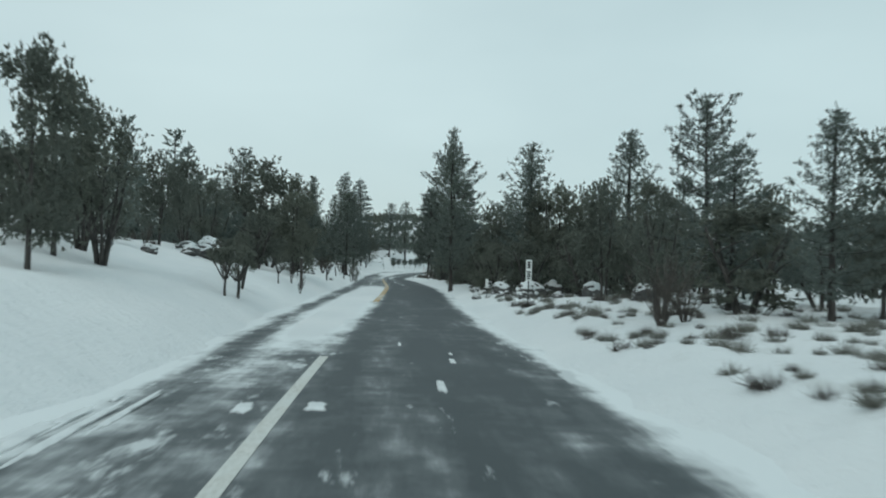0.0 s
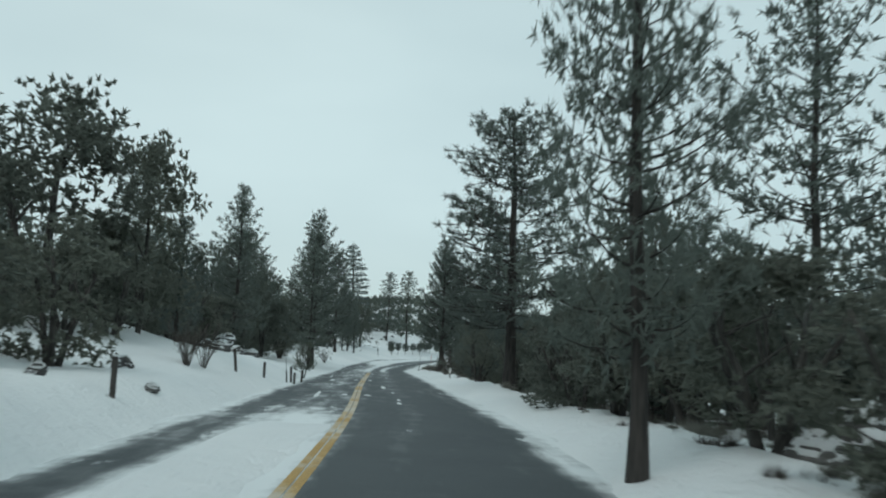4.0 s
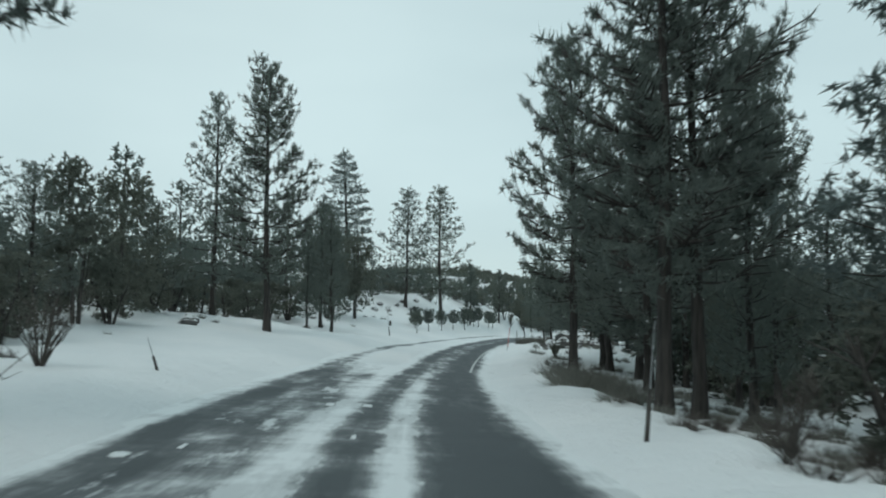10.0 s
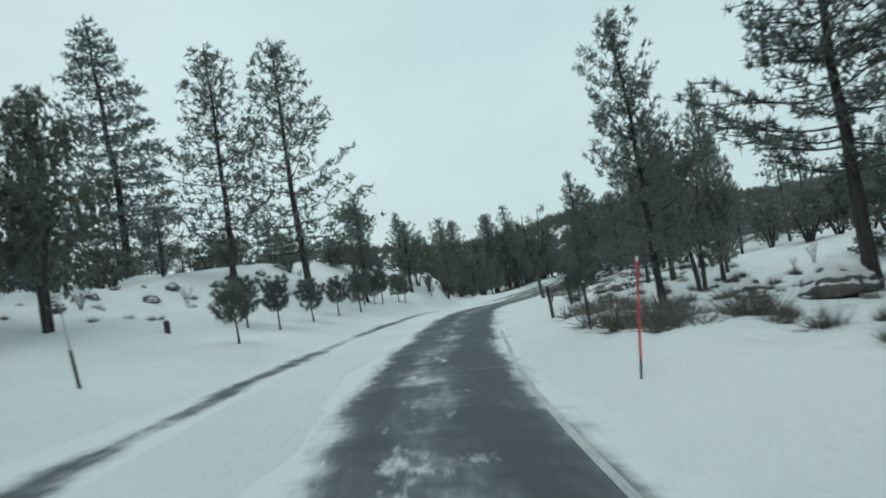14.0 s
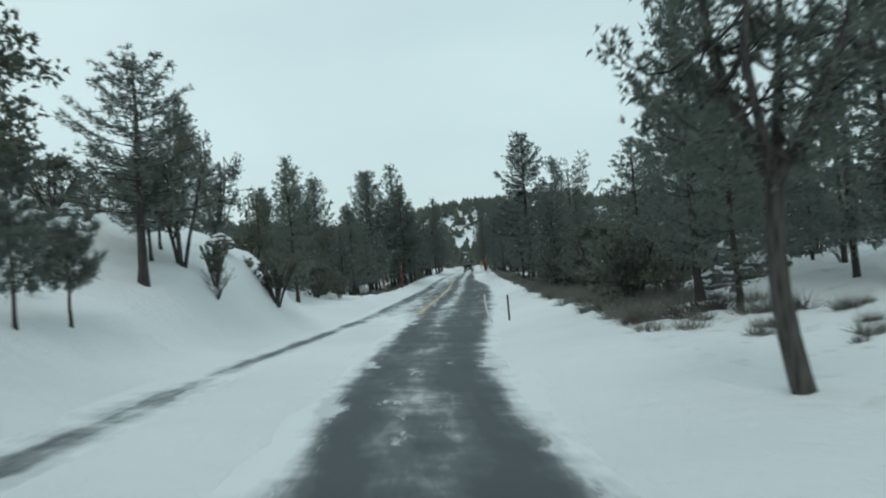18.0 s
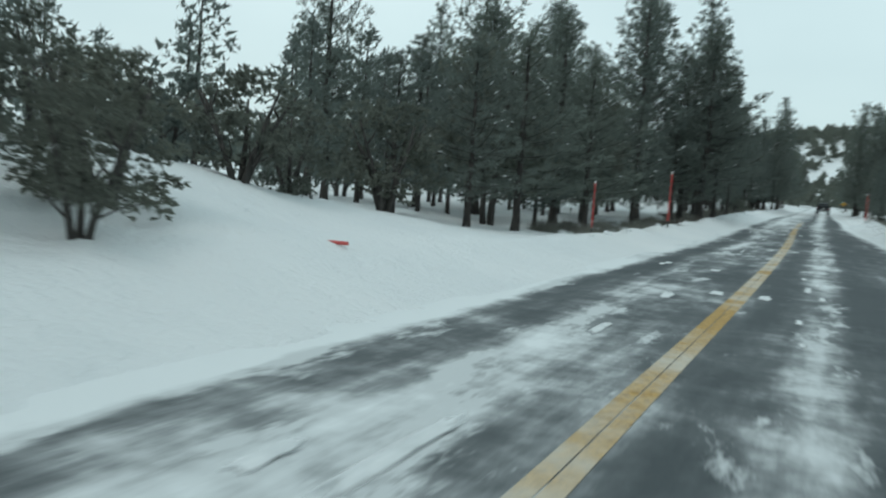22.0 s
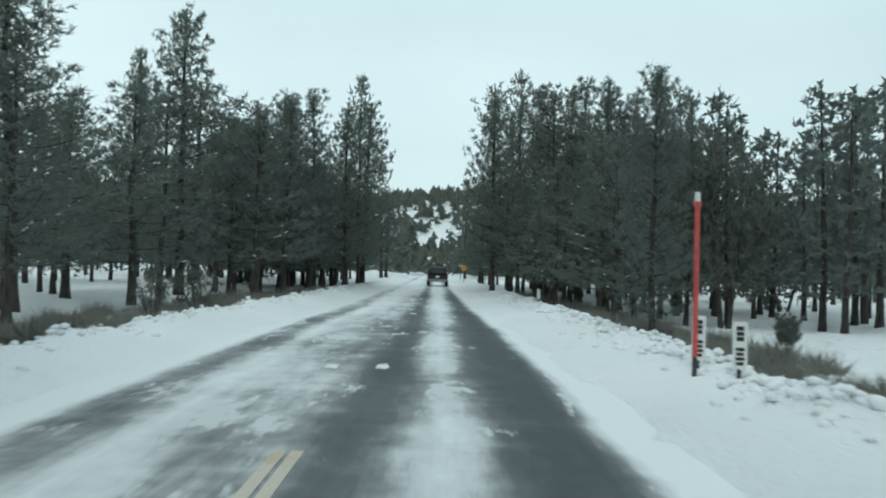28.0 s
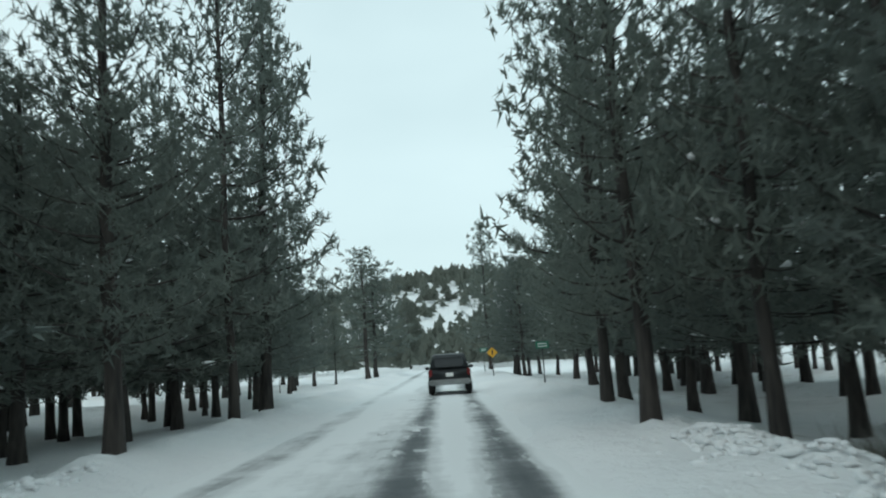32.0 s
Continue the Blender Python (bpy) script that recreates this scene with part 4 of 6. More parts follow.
peak("round", -16.4, 105.2, 6.8, 3.4)
peak("grand", 0.9, 75.1, 11.6, 7.7)
peak("round", 0.0, 87.3, 2.9, 3.4)
peak("round", 5.8, 81.4, 4.3, 3.2)
peak("slim", 6.6, 77.0, 3.6, 1.5)
peak("round", 8.3, 83.5, 4.4, 2.8)
peak("round", -19.4, 86.6, 6.7, 4.3)
peak("slim", -0.0, 93.2, 4.6, 1.8)
peak("slim", 2.2, 94.2, 4.5, 1.3)
peak("round", 1.3, 105.3, 4.3, 3.4)
peak("old", 8.4, 103.8, 9.7, 4.4)
peak("grand", -2.3, 127.4, 12.5, 4.2)
peak("fir", 3.1, 123.3, 13.6, 5.0)
peak("slim", 0.8, 130.5, 8.2, 2.1)
peak("mid", -21.0, 154.2, 13.1, 3.6)
peak("grand", -16.3, 147.8, 12.7, 4.0)
peak("slim", 2.7, 133.8, 8.8, 1.9)
peak("slim", 2.1, 135.5, 8.8, 1.9)
peak("mid", 14.6, 140.8, 8.6, 2.3)
peak("round", 3.1, 119.7, 3.1, 4.1)
peak("slim", 9.7, 127.8, 5.4, 1.3)
peak("fir", -21.4, 210.0, 21.7, 6.4)
peak("mid", -13.2, 198.2, 14.7, 5.0)
peak("mid", -9.4, 200.3, 15.3, 5.8)
peak("round", 0.6, 119.5, 4.2, 3.0)
peak("round", -21.7, 144.1, 6.6, 3.6)
peak("round", -21.4, 139.0, 6.9, 2.8)
peak("grand", -2.1, 144.1, 12.8, 4.9)
peak("grand", -0.2, 138.2, 10.5, 4.4)
peak("old", -1.2, 128.5, 10.0, 4.3)
peak("slim", -21.2, 193.8, 12.4, 2.8)
peak("slim", -17.2, 162.4, 7.0, 1.2)
peak("slim", -15.2, 160.1, 7.0, 1.9)
peak("slim", 0.0, 172.0, 5.7, 1.8)
peak("old", 3.2, 168.8, 7.5, 4.2)
peak("old", 4.7, 166.3, 6.4, 3.5)
peak("round", -17.6, 172.5, 7.7, 3.2)
peak("round", -17.6, 175.6, 8.0, 1.9)
peak("round", -16.2, 178.5, 8.2, 3.2)
peak("round", 4.3, 179.2, 3.7, 3.0)
peak("slim", 6.5, 182.1, 5.7, 1.5)
peak("slim", -6.0, 208.2, 6.9, 1.8)
peak("mid", 8.9, 282.1, 10.7, 4.1)
peak("slim", 18.7, 293.7, 10.9, 3.7)
peak("slim", 11.7, 216.8, 7.3, 2.0)
peak("mid", 17.5, 212.2, 7.6, 3.4)
peak("cone", 6.0, 188.4, 5.3, 1.5)
peak("cone", 5.9, 185.3, 5.3, 2.5)
peak("cone", 9.4, 187.6, 4.9, 1.7)
peak("round", -6.4, 223.1, 7.9, 4.6)
peak("slim", 4.4, 244.0, 6.2, 1.9)
peak("mid", 13.1, 296.4, 11.1, 3.6)
peak("mid", 17.8, 286.8, 10.4, 4.3)
peak("mid", 23.6, 300.6, 12.9, 4.6)
peak("cone", 17.3, 214.9, 7.1, 3.1)
peak("snag", 0.3, 241.6, 7.2, 1.8)
peak("round", 2.5, 248.0, 5.4, 3.1)
peak("mid", 12.7, 293.7, 10.6, 3.5)
peak("mid", 18.1, 290.7, 11.0, 4.0)
peak("slim", 46.5, 360.2, 11.8, 5.5)
peak("slim", 34.9, 275.1, 9.5, 3.2)
peak("slim", 27.4, 241.1, 4.7, 1.4)
peak("cone", 23.1, 231.3, 6.2, 2.9)
peak("cone", 27.6, 231.7, 6.4, 2.9)
peak("cone", -1.2, 236.9, 8.1, 2.6)
peak("round", 10.5, 267.9, 4.2, 4.1)
peak("cone", 20.2, 227.9, 4.6, 2.6)
peak("old", 17.3, 238.0, 2.6, 2.6)
peak("slim", 17.0, 234.1, 2.3, 1.5)
peak("slim", 26.3, 230.0, 3.9, 2.1)
peak("slim", 27.1, 244.0, 6.1, 2.3)
peak("flat", 22.6, 246.6, 5.0, 3.8)
peak("slim", 28.3, 251.2, 3.9, 1.8)
peak("slim", 27.9, 248.1, 2.7, 1.4)
peak("slim", 28.8, 246.8, 2.8, 1.3)
peak("round", 35.4, 271.3, 5.9, 3.4)
peak("cone", 4.8, 267.9, 7.2, 2.8)
peak("mid", 6.0, 287.3, 8.7, 2.9)
peak("mid", 9.5, 292.2, 9.2, 2.4)
peak("slim", 11.3, 297.7, 10.1, 2.2)
peak("round", 14.4, 279.7, 4.8, 2.7)
peak("slim", 60.4, 362.7, 12.7, 3.5)
peak("slim", 54.5, 336.9, 9.5, 2.8)
peak("mid", 71.6, 403.2, 11.5, 5.1)
peak("cone", 6.8, 276.5, 5.1, 3.9)
peak("cone", 9.4, 278.3, 6.8, 4.0)
peak("cone", 12.9, 274.1, 6.0, 3.7)
peak("cone", 14.6, 283.3, 6.1, 2.9)
peak("cone", 22.0, 290.3, 9.1, 4.6)
peak("mid", 52.3, 343.5, 11.2, 3.3)
peak("slim", 55.4, 341.3, 10.7, 2.6)
peak("grand", 30.5, 272.4, 11.5, 6.0)
peak("slim", 52.2, 328.3, 7.3, 2.1)
peak("old", 21.3, 292.8, 7.6, 4.7)
peak("old", 23.2, 297.0, 9.1, 4.4)
peak("cone", 26.9, 304.9, 6.7, 2.6)
peak("slim", 39.5, 343.5, 8.9, 2.6)
peak("mid", 45.2, 356.2, 12.9, 4.9)
peak("slim", 56.6, 337.5, 9.1, 2.3)
peak("slim", 57.0, 333.5, 8.7, 2.2)
peak("cone", 37.5, 292.0, 5.6, 1.9)
peak("cone", 39.0, 297.4, 5.0, 1.7)
peak("cone", 36.3, 287.5, 5.8, 3.3)
peak("old", 33.5, 282.2, 6.1, 3.8)
peak("cone", 37.4, 284.6, 4.1, 2.8)
peak("old", 23.2, 292.5, 6.8, 4.2)
peak("slim", 27.2, 307.6, 7.1, 2.0)
peak("cone", 32.2, 335.9, 10.1, 4.3)
peak("cone", 30.2, 339.7, 9.2, 2.7)
peak("cone", 37.4, 339.9, 7.6, 3.0)
peak("slim", 36.5, 342.0, 7.1, 2.0)
peak("cone", 34.5, 337.4, 5.8, 2.5)
peak("cone", 28.1, 330.7, 5.2, 3.6)
peak("cone", 27.3, 323.8, 7.4, 5.3)
peak("mid", 53.9, 351.4, 12.1, 3.7)
peak("slim", 52.4, 340.8, 9.8, 2.6)
peak("slim", 52.1, 336.5, 8.8, 2.4)
peak("slim", 51.0, 330.7, 7.3, 1.9)
peak("slim", 41.5, 312.9, 3.4, 1.4)
peak("slim", 50.8, 324.5, 5.9, 1.7)
peak("round", 51.2, 322.7, 4.3, 2.7)
peak("mid", 67.1, 334.8, 7.6, 3.2)
peak("round", 65.7, 330.1, 4.7, 3.4)
peak("cone", 34.9, 339.2, 5.7, 2.5)
peak("cone", 36.5, 343.9, 6.8, 3.1)
peak("cone", 38.3, 347.7, 9.5, 4.1)
peak("mid", 65.4, 421.9, 9.9, 7.4)
peak("mid", 148.1, 627.9, 24.9, 13.5)
peak("cone", 51.6, 345.9, 10.1, 3.7)
peak("cone", 53.4, 333.6, 7.4, 3.5)
peak("cone", 53.6, 331.7, 5.9, 2.7)
peak("cone", 54.6, 330.4, 5.4, 2.9)
peak("old", 49.8, 333.9, 7.9, 3.9)
peak("mid", 63.7, 418.5, 11.4, 6.8)
peak("round", 80.7, 460.1, 9.6, 10.8)
peak("mid", 146.3, 622.7, 24.7, 12.6)
peak("cone", 42.6, 348.8, 9.2, 3.7)
peak("slim", 10.6, 213.8, 4.0, 1.4)
peak("cone", 13.2, 212.1, 4.9, 2.8)
peak("old", -2.0, 220.2, 5.4, 3.1)
peak("round", -1.1, 223.0, 4.4, 2.4)
peak("snag", 5.4, 205.7, 3.9, 2.5)
peak("round", 5.2, 19.4, 3.8, 2.0)
peak("cone", 14.7, 207.7, 5.6, 2.8)
peak("cone", 9.1, 39.5, 8.2, 3.3)
peak("cone", -16.6, 164.3, 8.5, 2.7)

# the deep wood on both sides, row behind row, past counting: one sheet of stuff for trunks, one for crowns
def mesh_arrays(me):
    v = np.empty(len(me.vertices) * 3, np.float32)
    me.vertices.foreach_get("co", v)
    return v.reshape(-1, 3), [tuple(p.vertices) for p in me.polygons]


DEEP = {}


def wood(s0, s1, sides, step, kinds, highs, near, seed, rows=4, gap=(7, 14)):
    r = np.random.default_rng(seed)
    s = s0
    while s < s1:
        for side in sides:
            d = near + abs(r.normal(0, 1)) * 3
            for _ in range(rows):
                x, y = place(s + r.uniform(-3, 3), side * d)
                kk = kinds[r.integers(0, len(kinds))]
                hh = r.uniform(*highs) * (0.55 if kk.startswith("round") else 1.0)
                DEEP.setdefault((kk, int(r.integers(0, len(PINES[kk])))), []).append((x, y, ground_z(x, y) - 0.4, hh / UNIT.get(kk, 10.0), r.uniform(0, 6.28)))
                d += r.uniform(*gap)
        s += step


def deep_wood(name, which, mat, label):
    V, F, base = [], [], 0
    for (kk, v), spots in DEEP.items():
        vs, fs = mesh_arrays(PINES[kk][v][which])
        if which == 0 and not kk.startswith("round"):
            vs, fs = vs[:108], [f for f in fs if max(f) < 108]
        for x, y, z, sc, a in spots:
            w = sc * (1.25 if kk.startswith("round") else 1.05)
            ca, sa = math.cos(a), math.sin(a)
            V.append(np.stack([x + w * (ca * vs[:, 0] - sa * vs[:, 1]), y + w * (sa * vs[:, 0] + ca * vs[:, 1]), z + sc * vs[:, 2]], 1))
            if which == 2:
                F.append(np.array(fs) + base)
            else:
                F.extend([tuple(q + base for q in f) for f in fs])
            base += len(vs)
    V = np.vstack(V)
    me = raw_mesh(name, V, np.vstack(F), mat) if which == 2 else pydata_mesh(name, V.tolist(), F, mat)
    tagged(new(name, me), label, "wood", kind="stuff")


def belt(s0, s1, side, d0, d1, count, kinds, tops, seed):
    """The wood's dense front along the road: trees whose tips reach so far over the road."""
    r = np.random.default_rng(seed)
    done = 0
    for _ in range(count * 4):
        s, u = r.uniform(s0, s1), r.uniform(0, 1) ** 1.4
        x, y = place(s, side * (d0 + (d1 - d0) * u))
        if any((x - a) ** 2 + (y - b) ** 2 < 3.2 for a, b in TAKEN):
            continue
        kk = kinds[r.integers(0, len(kinds))]
        top = r.uniform(*tops) * (0.62 if kk.startswith("round") else 1.0) + 0.12 * (d1 - d0) * u
        z = ground_z(x, y)
        high = max(top + float(np.interp(s, LINE_S, LINE[:, 2])) - z, 2.2)
        TAKEN.append((x, y))
        if u > 0.42:
            kk = "round_far" if kk == "round_mid" else "far"
            DEEP.setdefault((kk, int(r.integers(0, 2))), []).append((x, y, z - 0.4, high / UNIT.get(kk, 10.0), r.uniform(0, 6.28)))
        else:
            kk = "front" if kk == "mid" and u < 0.16 else kk
            tree(kk, x, y, high, v=int(r.integers(0, 9)), wide=r.uniform(1.1, 1.5), z=z)
        done += 1
        if done == count:
            break


MIX = ["round_mid", "round_mid", "mid"]
belt(14, 62, -1, 9.5, 18, 28, MIX, (5.5, 7.5), 11)
belt(40, 62, -1, 6.5, 10, 6, ["round_mid"], (6.5, 8.0), 12)
belt(62, 126, -1, 8, 18, 40, MIX, (5.5, 7.5), 13)
belt(66, 114, -1, 8.5, 14, 20, ["round_mid"], (6.0, 8.5), 33)
belt(84, 132, -1, 10.5, 18, 34, ["round_mid"], (5.2, 7.6), 36)
belt(126, 170, -1, 12, 22, 32, MIX, (5.5, 8.0), 14)
belt(147, 155, 1, 9.4, 12.8, 7, ["mid"], (8.5, 11.0), 34)
belt(118, 170, -1, 11, 17, 22, ["round_mid"], (6.5, 9.0), 35)
belt(170, 210, -1, 14, 22, 32, MIX, (6.0, 8.5), 15)
belt(205, 242, -1, 11, 20, 20, MIX, (5.5, 7.5), 16)
belt(236, 262, -1, 9.0, 15, 20, MIX, (4.8, 6.2), 17)
belt(243, 251, -1, 7.0, 9.5, 8, ["round_mid"], (3.4, 4.6), 37)
belt(264, 300, -1, 6.8, 20, 36, ["mid"], (4.8, 6.8), 18)
belt(300, 420, -1, 8.5, 24, 60, ["mid"], (6.0, 8.4), 19)
belt(18, 66, 1, 8.5, 16, 34, MIX, (4.8, 6.0), 21)
belt(38, 66, 1, 5.8, 10, 16, ["round_mid"], (4.6, 6.0), 22)
belt(66, 86, 1, 8.5, 15, 14, ["round_mid"], (5.0, 6.6), 39)
belt(66, 122, 1, 7.6, 15, 42, ["round_mid", "round_mid", "round_mid", "mid"], (3.6, 4.8), 23)
belt(90, 114, 1, 8.0, 12, 12, ["round_mid", "mid"], (6.0, 7.5), 40)
belt(124, 166, 1, 12.5, 22, 26, MIX, (5.0, 7.0), 24)
belt(166, 214, 1, 18, 28, 18, ["mid", "round_mid", "round_mid"], (5.0, 7.0), 25)
belt(216, 256, 1, 7.0, 15, 30, MIX, (4.5, 6.5), 26)
belt(256, 300, 1, 10.5, 20, 24, ["mid", "mid", "round_mid"], (5.6, 7.6), 27)
belt(331, 347, 1, 6.8, 20, 16, ["mid"], (6.3, 8.4), 28)
belt(347, 420, 1, 6.4, 20, 44, ["mid"], (8.0, 10.5), 38)
belt(300, 320, 1, 17, 30, 12, ["mid", "round_mid"], (4.0, 5.5), 29)
belt(350, 400, 1, 11, 20, 16, ["mid"], (11.0, 13.5), 42)
belt(350, 400, -1, 11, 20, 14, ["mid"], (10.5, 13.0), 43)
belt(334, 348, 1, 6.0, 9.5, 8, ["mid"], (5.6, 7.4), 30)
belt(338, 380, -1, 6.8, 11, 22, ["mid"], (7.8, 9.8), 31)

wood(20, 75, (-1, 1), 7, ["far", "round_far", "round_far"], (6.0, 8.0), 18, 1)
wood(66, 200, (-1,), 6, ["far", "far", "round_far"], (8.5, 11.5), 19, 5, 2, (6, 12))
wood(75, 190, (-1, 1), 7, ["far", "round_far", "round_far"], (6.0, 8.0), 18, 2)
wood(190, 262, (-1, 1), 7, ["far", "round_far", "round_far"], (6.0, 8.0), 20, 3)
wood(262, 420, (-1, 1), 8, ["far", "far", "round_far"], (7, 9.5), 19, 4, 3, (5, 10))
deep_wood("deep_wood_trunks", 0, BARK, "dark trunks deep in the snowy wood")
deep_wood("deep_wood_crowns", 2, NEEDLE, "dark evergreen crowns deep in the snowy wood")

# wooded hill that closes the view down the road: too many trees to count
def hill_wood():
    r = np.random.default_rng(40)
    tv, tf = [], []
    end, u = LINE[360, :2], tang[-1]
    rt = np.array([u[1], -u[0]])
    base = 0
    g = r.uniform(215, 520, 6500)
    sd = r.uniform(-230, 190, 6500)
    keep = (np.sin(sd * 0.09 + g * 0.05) + np.sin(g * 0.11 - sd * 0.04) + r.uniform(-1.2, 1.2, 6500)) > -0.75
    g, sd = g[keep], sd[keep]
    px = end[0] + u[0] * g + rt[0] * sd
    py = end[1] + u[1] * g + rt[1] * sd
    pz = land(px, py)[0]
    for x, y, z in zip(px, py, pz):
        h, w = r.uniform(2.5, 6.0), r.uniform(1.3, 2.4)
        for k in range(6):
            c = np.array([x, y, z]) + r.normal(0, 1, 3) * (w * 0.32, w * 0.32, 0) + (0, 0, h * (0.2 + 0.8 * k / 6))
            ww = w * (1.15 - k / 6) * 0.75 + 0.25
            a = r.uniform(0, 6.28)
            d1 = np.array([math.cos(a), math.sin(a), r.normal(0, 0.2)]) * ww
            tv += [tuple(c + d1), tuple(c - d1), tuple(c + (r.normal(0, 0.3), r.normal(0, 0.3), h * 0.22 + 0.5))]
            tf.append((base, base + 1, base + 2))
            base += 3
            d2 = np.array([-d1[1], d1[0], 0])
            tv += [tuple(c + d2), tuple(c - d2), tuple(c + (r.normal(0, 0.3), r.normal(0, 0.3), h * 0.22 + 0.5))]
            tf.append((base, base + 1, base + 2))
            base += 3
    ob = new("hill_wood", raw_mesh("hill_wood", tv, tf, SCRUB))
    return tagged(ob, "scattered dark pinyon wood on a snowy hillside", "wood", kind="stuff")


hill_wood()

# ---- road paint and the snow that lies on the carriageway ----
def paint_material(name, dark, light, snow):
    m, n, l, b = material(name, 0.7)
    co = n.new("ShaderNodeTexCoord")
    a = noise_node(n, l, 1.1, 6, 0.65, co.outputs["Object"])
    g = noise_node(n, l, 0.22, 3, 0.5, co.outputs["Object"])
    f = noise_node(n, l, 24, 3, 0.6, co.outputs["Object"])
    p = ramp_node(n, l, f.outputs["Fac"], [(0.35, dark), (0.6, light)])
    k = math_node(n, l, "ADD", math_node(n, l, "MULTIPLY", a.outputs["Fac"], 0.5), math_node(n, l, "MULTIPLY", g.outputs["Fac"], 0.5))
    q = ramp_node(n, l, k, [(0.44, (0, 0, 0)), (0.58, (snow, snow, snow))])
    mx = mix_node(n, l, q.outputs["Color"], p.outputs["Color"], (0.62, 0.64, 0.62))
    l.new(mx.outputs["Result"], b.inputs["Base Color"])
    return m


YELLOW = paint_material("yellow_paint", (0.30, 0.18, 0.055), (0.52, 0.32, 0.09), 0.62)
YELLOW_HIDDEN = paint_material("snowed_yellow_paint", (0.44, 0.43, 0.39), (0.66, 0.66, 0.63), 0.95)
WHITE = paint_material("white_paint", (0.30, 0.32, 0.32), (0.52, 0.54, 0.54), 0.8)


def road_z(s, d):
    return float(np.interp(s, LINE_S, LINE[:, 2]) - 0.0024 * d * d + float(tilt(s, d)))


def stripe(name, line, width, s0, s1, mat, label, step=1.5):
    """A painted line; line is its distance from the middle, or rows of (s, distance)."""
    v, f = [], []
    ss = np.arange(s0, s1, step)
    for s in ss:
        d = float(np.interp(s, [q[0] for q in line], [q[1] for q in line])) if isinstance(line, tuple) else line
        for e in (-width / 2, width / 2):
            x, y = place(s, d + e)
            v.append((x, y, road_z(s, d + e) + 0.006))
    for k in range(len(ss) - 1):
        f.append((2 * k, 2 * k + 1, 2 * k + 3, 2 * k + 2))
    return tagged(mesh_object(name, v, f, mat), label, "road marking", kind="structure")


for nm, d in (("road_marking_centre_left", -0.068), ("road_marking_centre_right", 0.068)):
    stripe(nm, d, 0.115, 36, 104, YELLOW, "worn yellow centre line partly under snow")
    stripe(nm, d, 0.125, 236, 300, YELLOW, "worn yellow centre line partly under snow")
    stripe(nm, d, 0.10, 300, 311, YELLOW, "worn centre line filled with packed snow")
stripe("road_marking_centre", 0.0, 0.15, -30, 15, YELLOW_HIDDEN, "worn centre line filled with packed snow")
stripe("road_marking_edge", 3.05, 0.10, 228, 256, WHITE, "worn white edge line partly under snow")
stripe("road_marking_edge", ((112, 2.85), (135, 2.6), (150, 2.53), (160, 2.55), (173, 2.86), (180, 2.85)), 0.10, 143, 180, WHITE, "worn white edge line partly under snow")


def patch_material():
    """Packed snow that thins out to nothing at its ragged rim."""
    m, n, l, b = material("packed_snow", 0.75)
    co = n.new("ShaderNodeTexCoord")
    at = n.new("ShaderNodeAttribute")
    at.attribute_name = "thick"
    a = noise_node(n, l, 2.6, 6, 0.65, co.outputs["Object"])
    big = noise_node(n, l, 0.7, 3, 0.5, co.outputs["Object"])
    c = ramp_node(n, l, a.outputs["Fac"], [(0.3, (0.60, 0.63, 0.64)), (0.7, (0.80, 0.82, 0.83))])
    l.new(c.outputs["Color"], b.inputs["Base Color"])
    f = math_node(n, l, "ADD", math_node(n, l, "MULTIPLY", at.outputs["Fac"], 0.75), math_node(n, l, "MULTIPLY", math_node(n, l, "ADD", a.outputs["Fac"], big.outputs["Fac"]), 0.5))
    k = ramp_node(n, l, f, [(0.62, (0, 0, 0)), (1.0, (0.95, 0.95, 0.95))])
    l.new(k.outputs["Color"], b.inputs["Alpha"])
    bump_node(n, l, b, a.outputs["Fac"], 0.4, 0.03)
    return m


PACKED = patch_material()


def snow_patch_mesh(seed, ln, wd):
    """A thin, ragged crust of packed snow."""
    r = np.random.default_rng(seed)
    n = 16
    v = [(0, 0, 0.022)]
    for ring, h in ((0.6, 0.02), (1.0, 0.0)):
        for k in range(n):
            a = 2 * math.pi * k / n
            q = ring * (1 + r.uniform(-0.28, 0.2))
            ca, sa = math.cos(a), math.sin(a)
            v.append((wd / 2 * q * math.copysign(abs(ca) ** 0.6, ca), ln / 2 * q * math.copysign(abs(sa) ** 0.6, sa), h))
    f = [(0, 1 + k, 1 + (k + 1) % n) for k in range(n)]
    f += [(1 + k, 1 + n + k, 1 + n + (k + 1) % n, 1 + (k + 1) % n) for k in range(n)]
    me = pydata_mesh("snow_patch", v, f, PACKED)
    at = me.attributes.new("thick", "FLOAT", "POINT")
    at.data.foreach_set("value", np.array([1.0] + [0.75] * n + [0.0] * n, np.float32))
    return me


PATCHES = [snow_patch_mesh(60, 0.9, 0.3), snow_patch_mesh(61, 0.8, 0.34), snow_patch_mesh(62, 1.6, 0.5), snow_patch_mesh(63, 2.4, 0.45), snow_patch_mesh(64, 0.7, 0.6), snow_patch_mesh(65, 3.4, 0.5)]


def snow_patch(s, d, v, sc=1.0, wide=1.0, long=1.0):
    x, y = place(s, d)
    i = int(round(s - LINE_S[0]))
    ob = tagged(new("snow_patch", PATCHES[v % len(PATCHES)]), "thin crust of packed white snow on asphalt", "snow patch", "snow patches on the road")
    ob.location = (x, y, road_z(s, d) + 0.004)
    b = np.interp(s, [q[0] for q in BANK], [q[1] for q in BANK])
    ob.rotation_euler = (0, radians(b), math.atan2(-tang[i, 0], tang[i, 1]))
    ob.scale = (sc * wide, sc * long, 1)


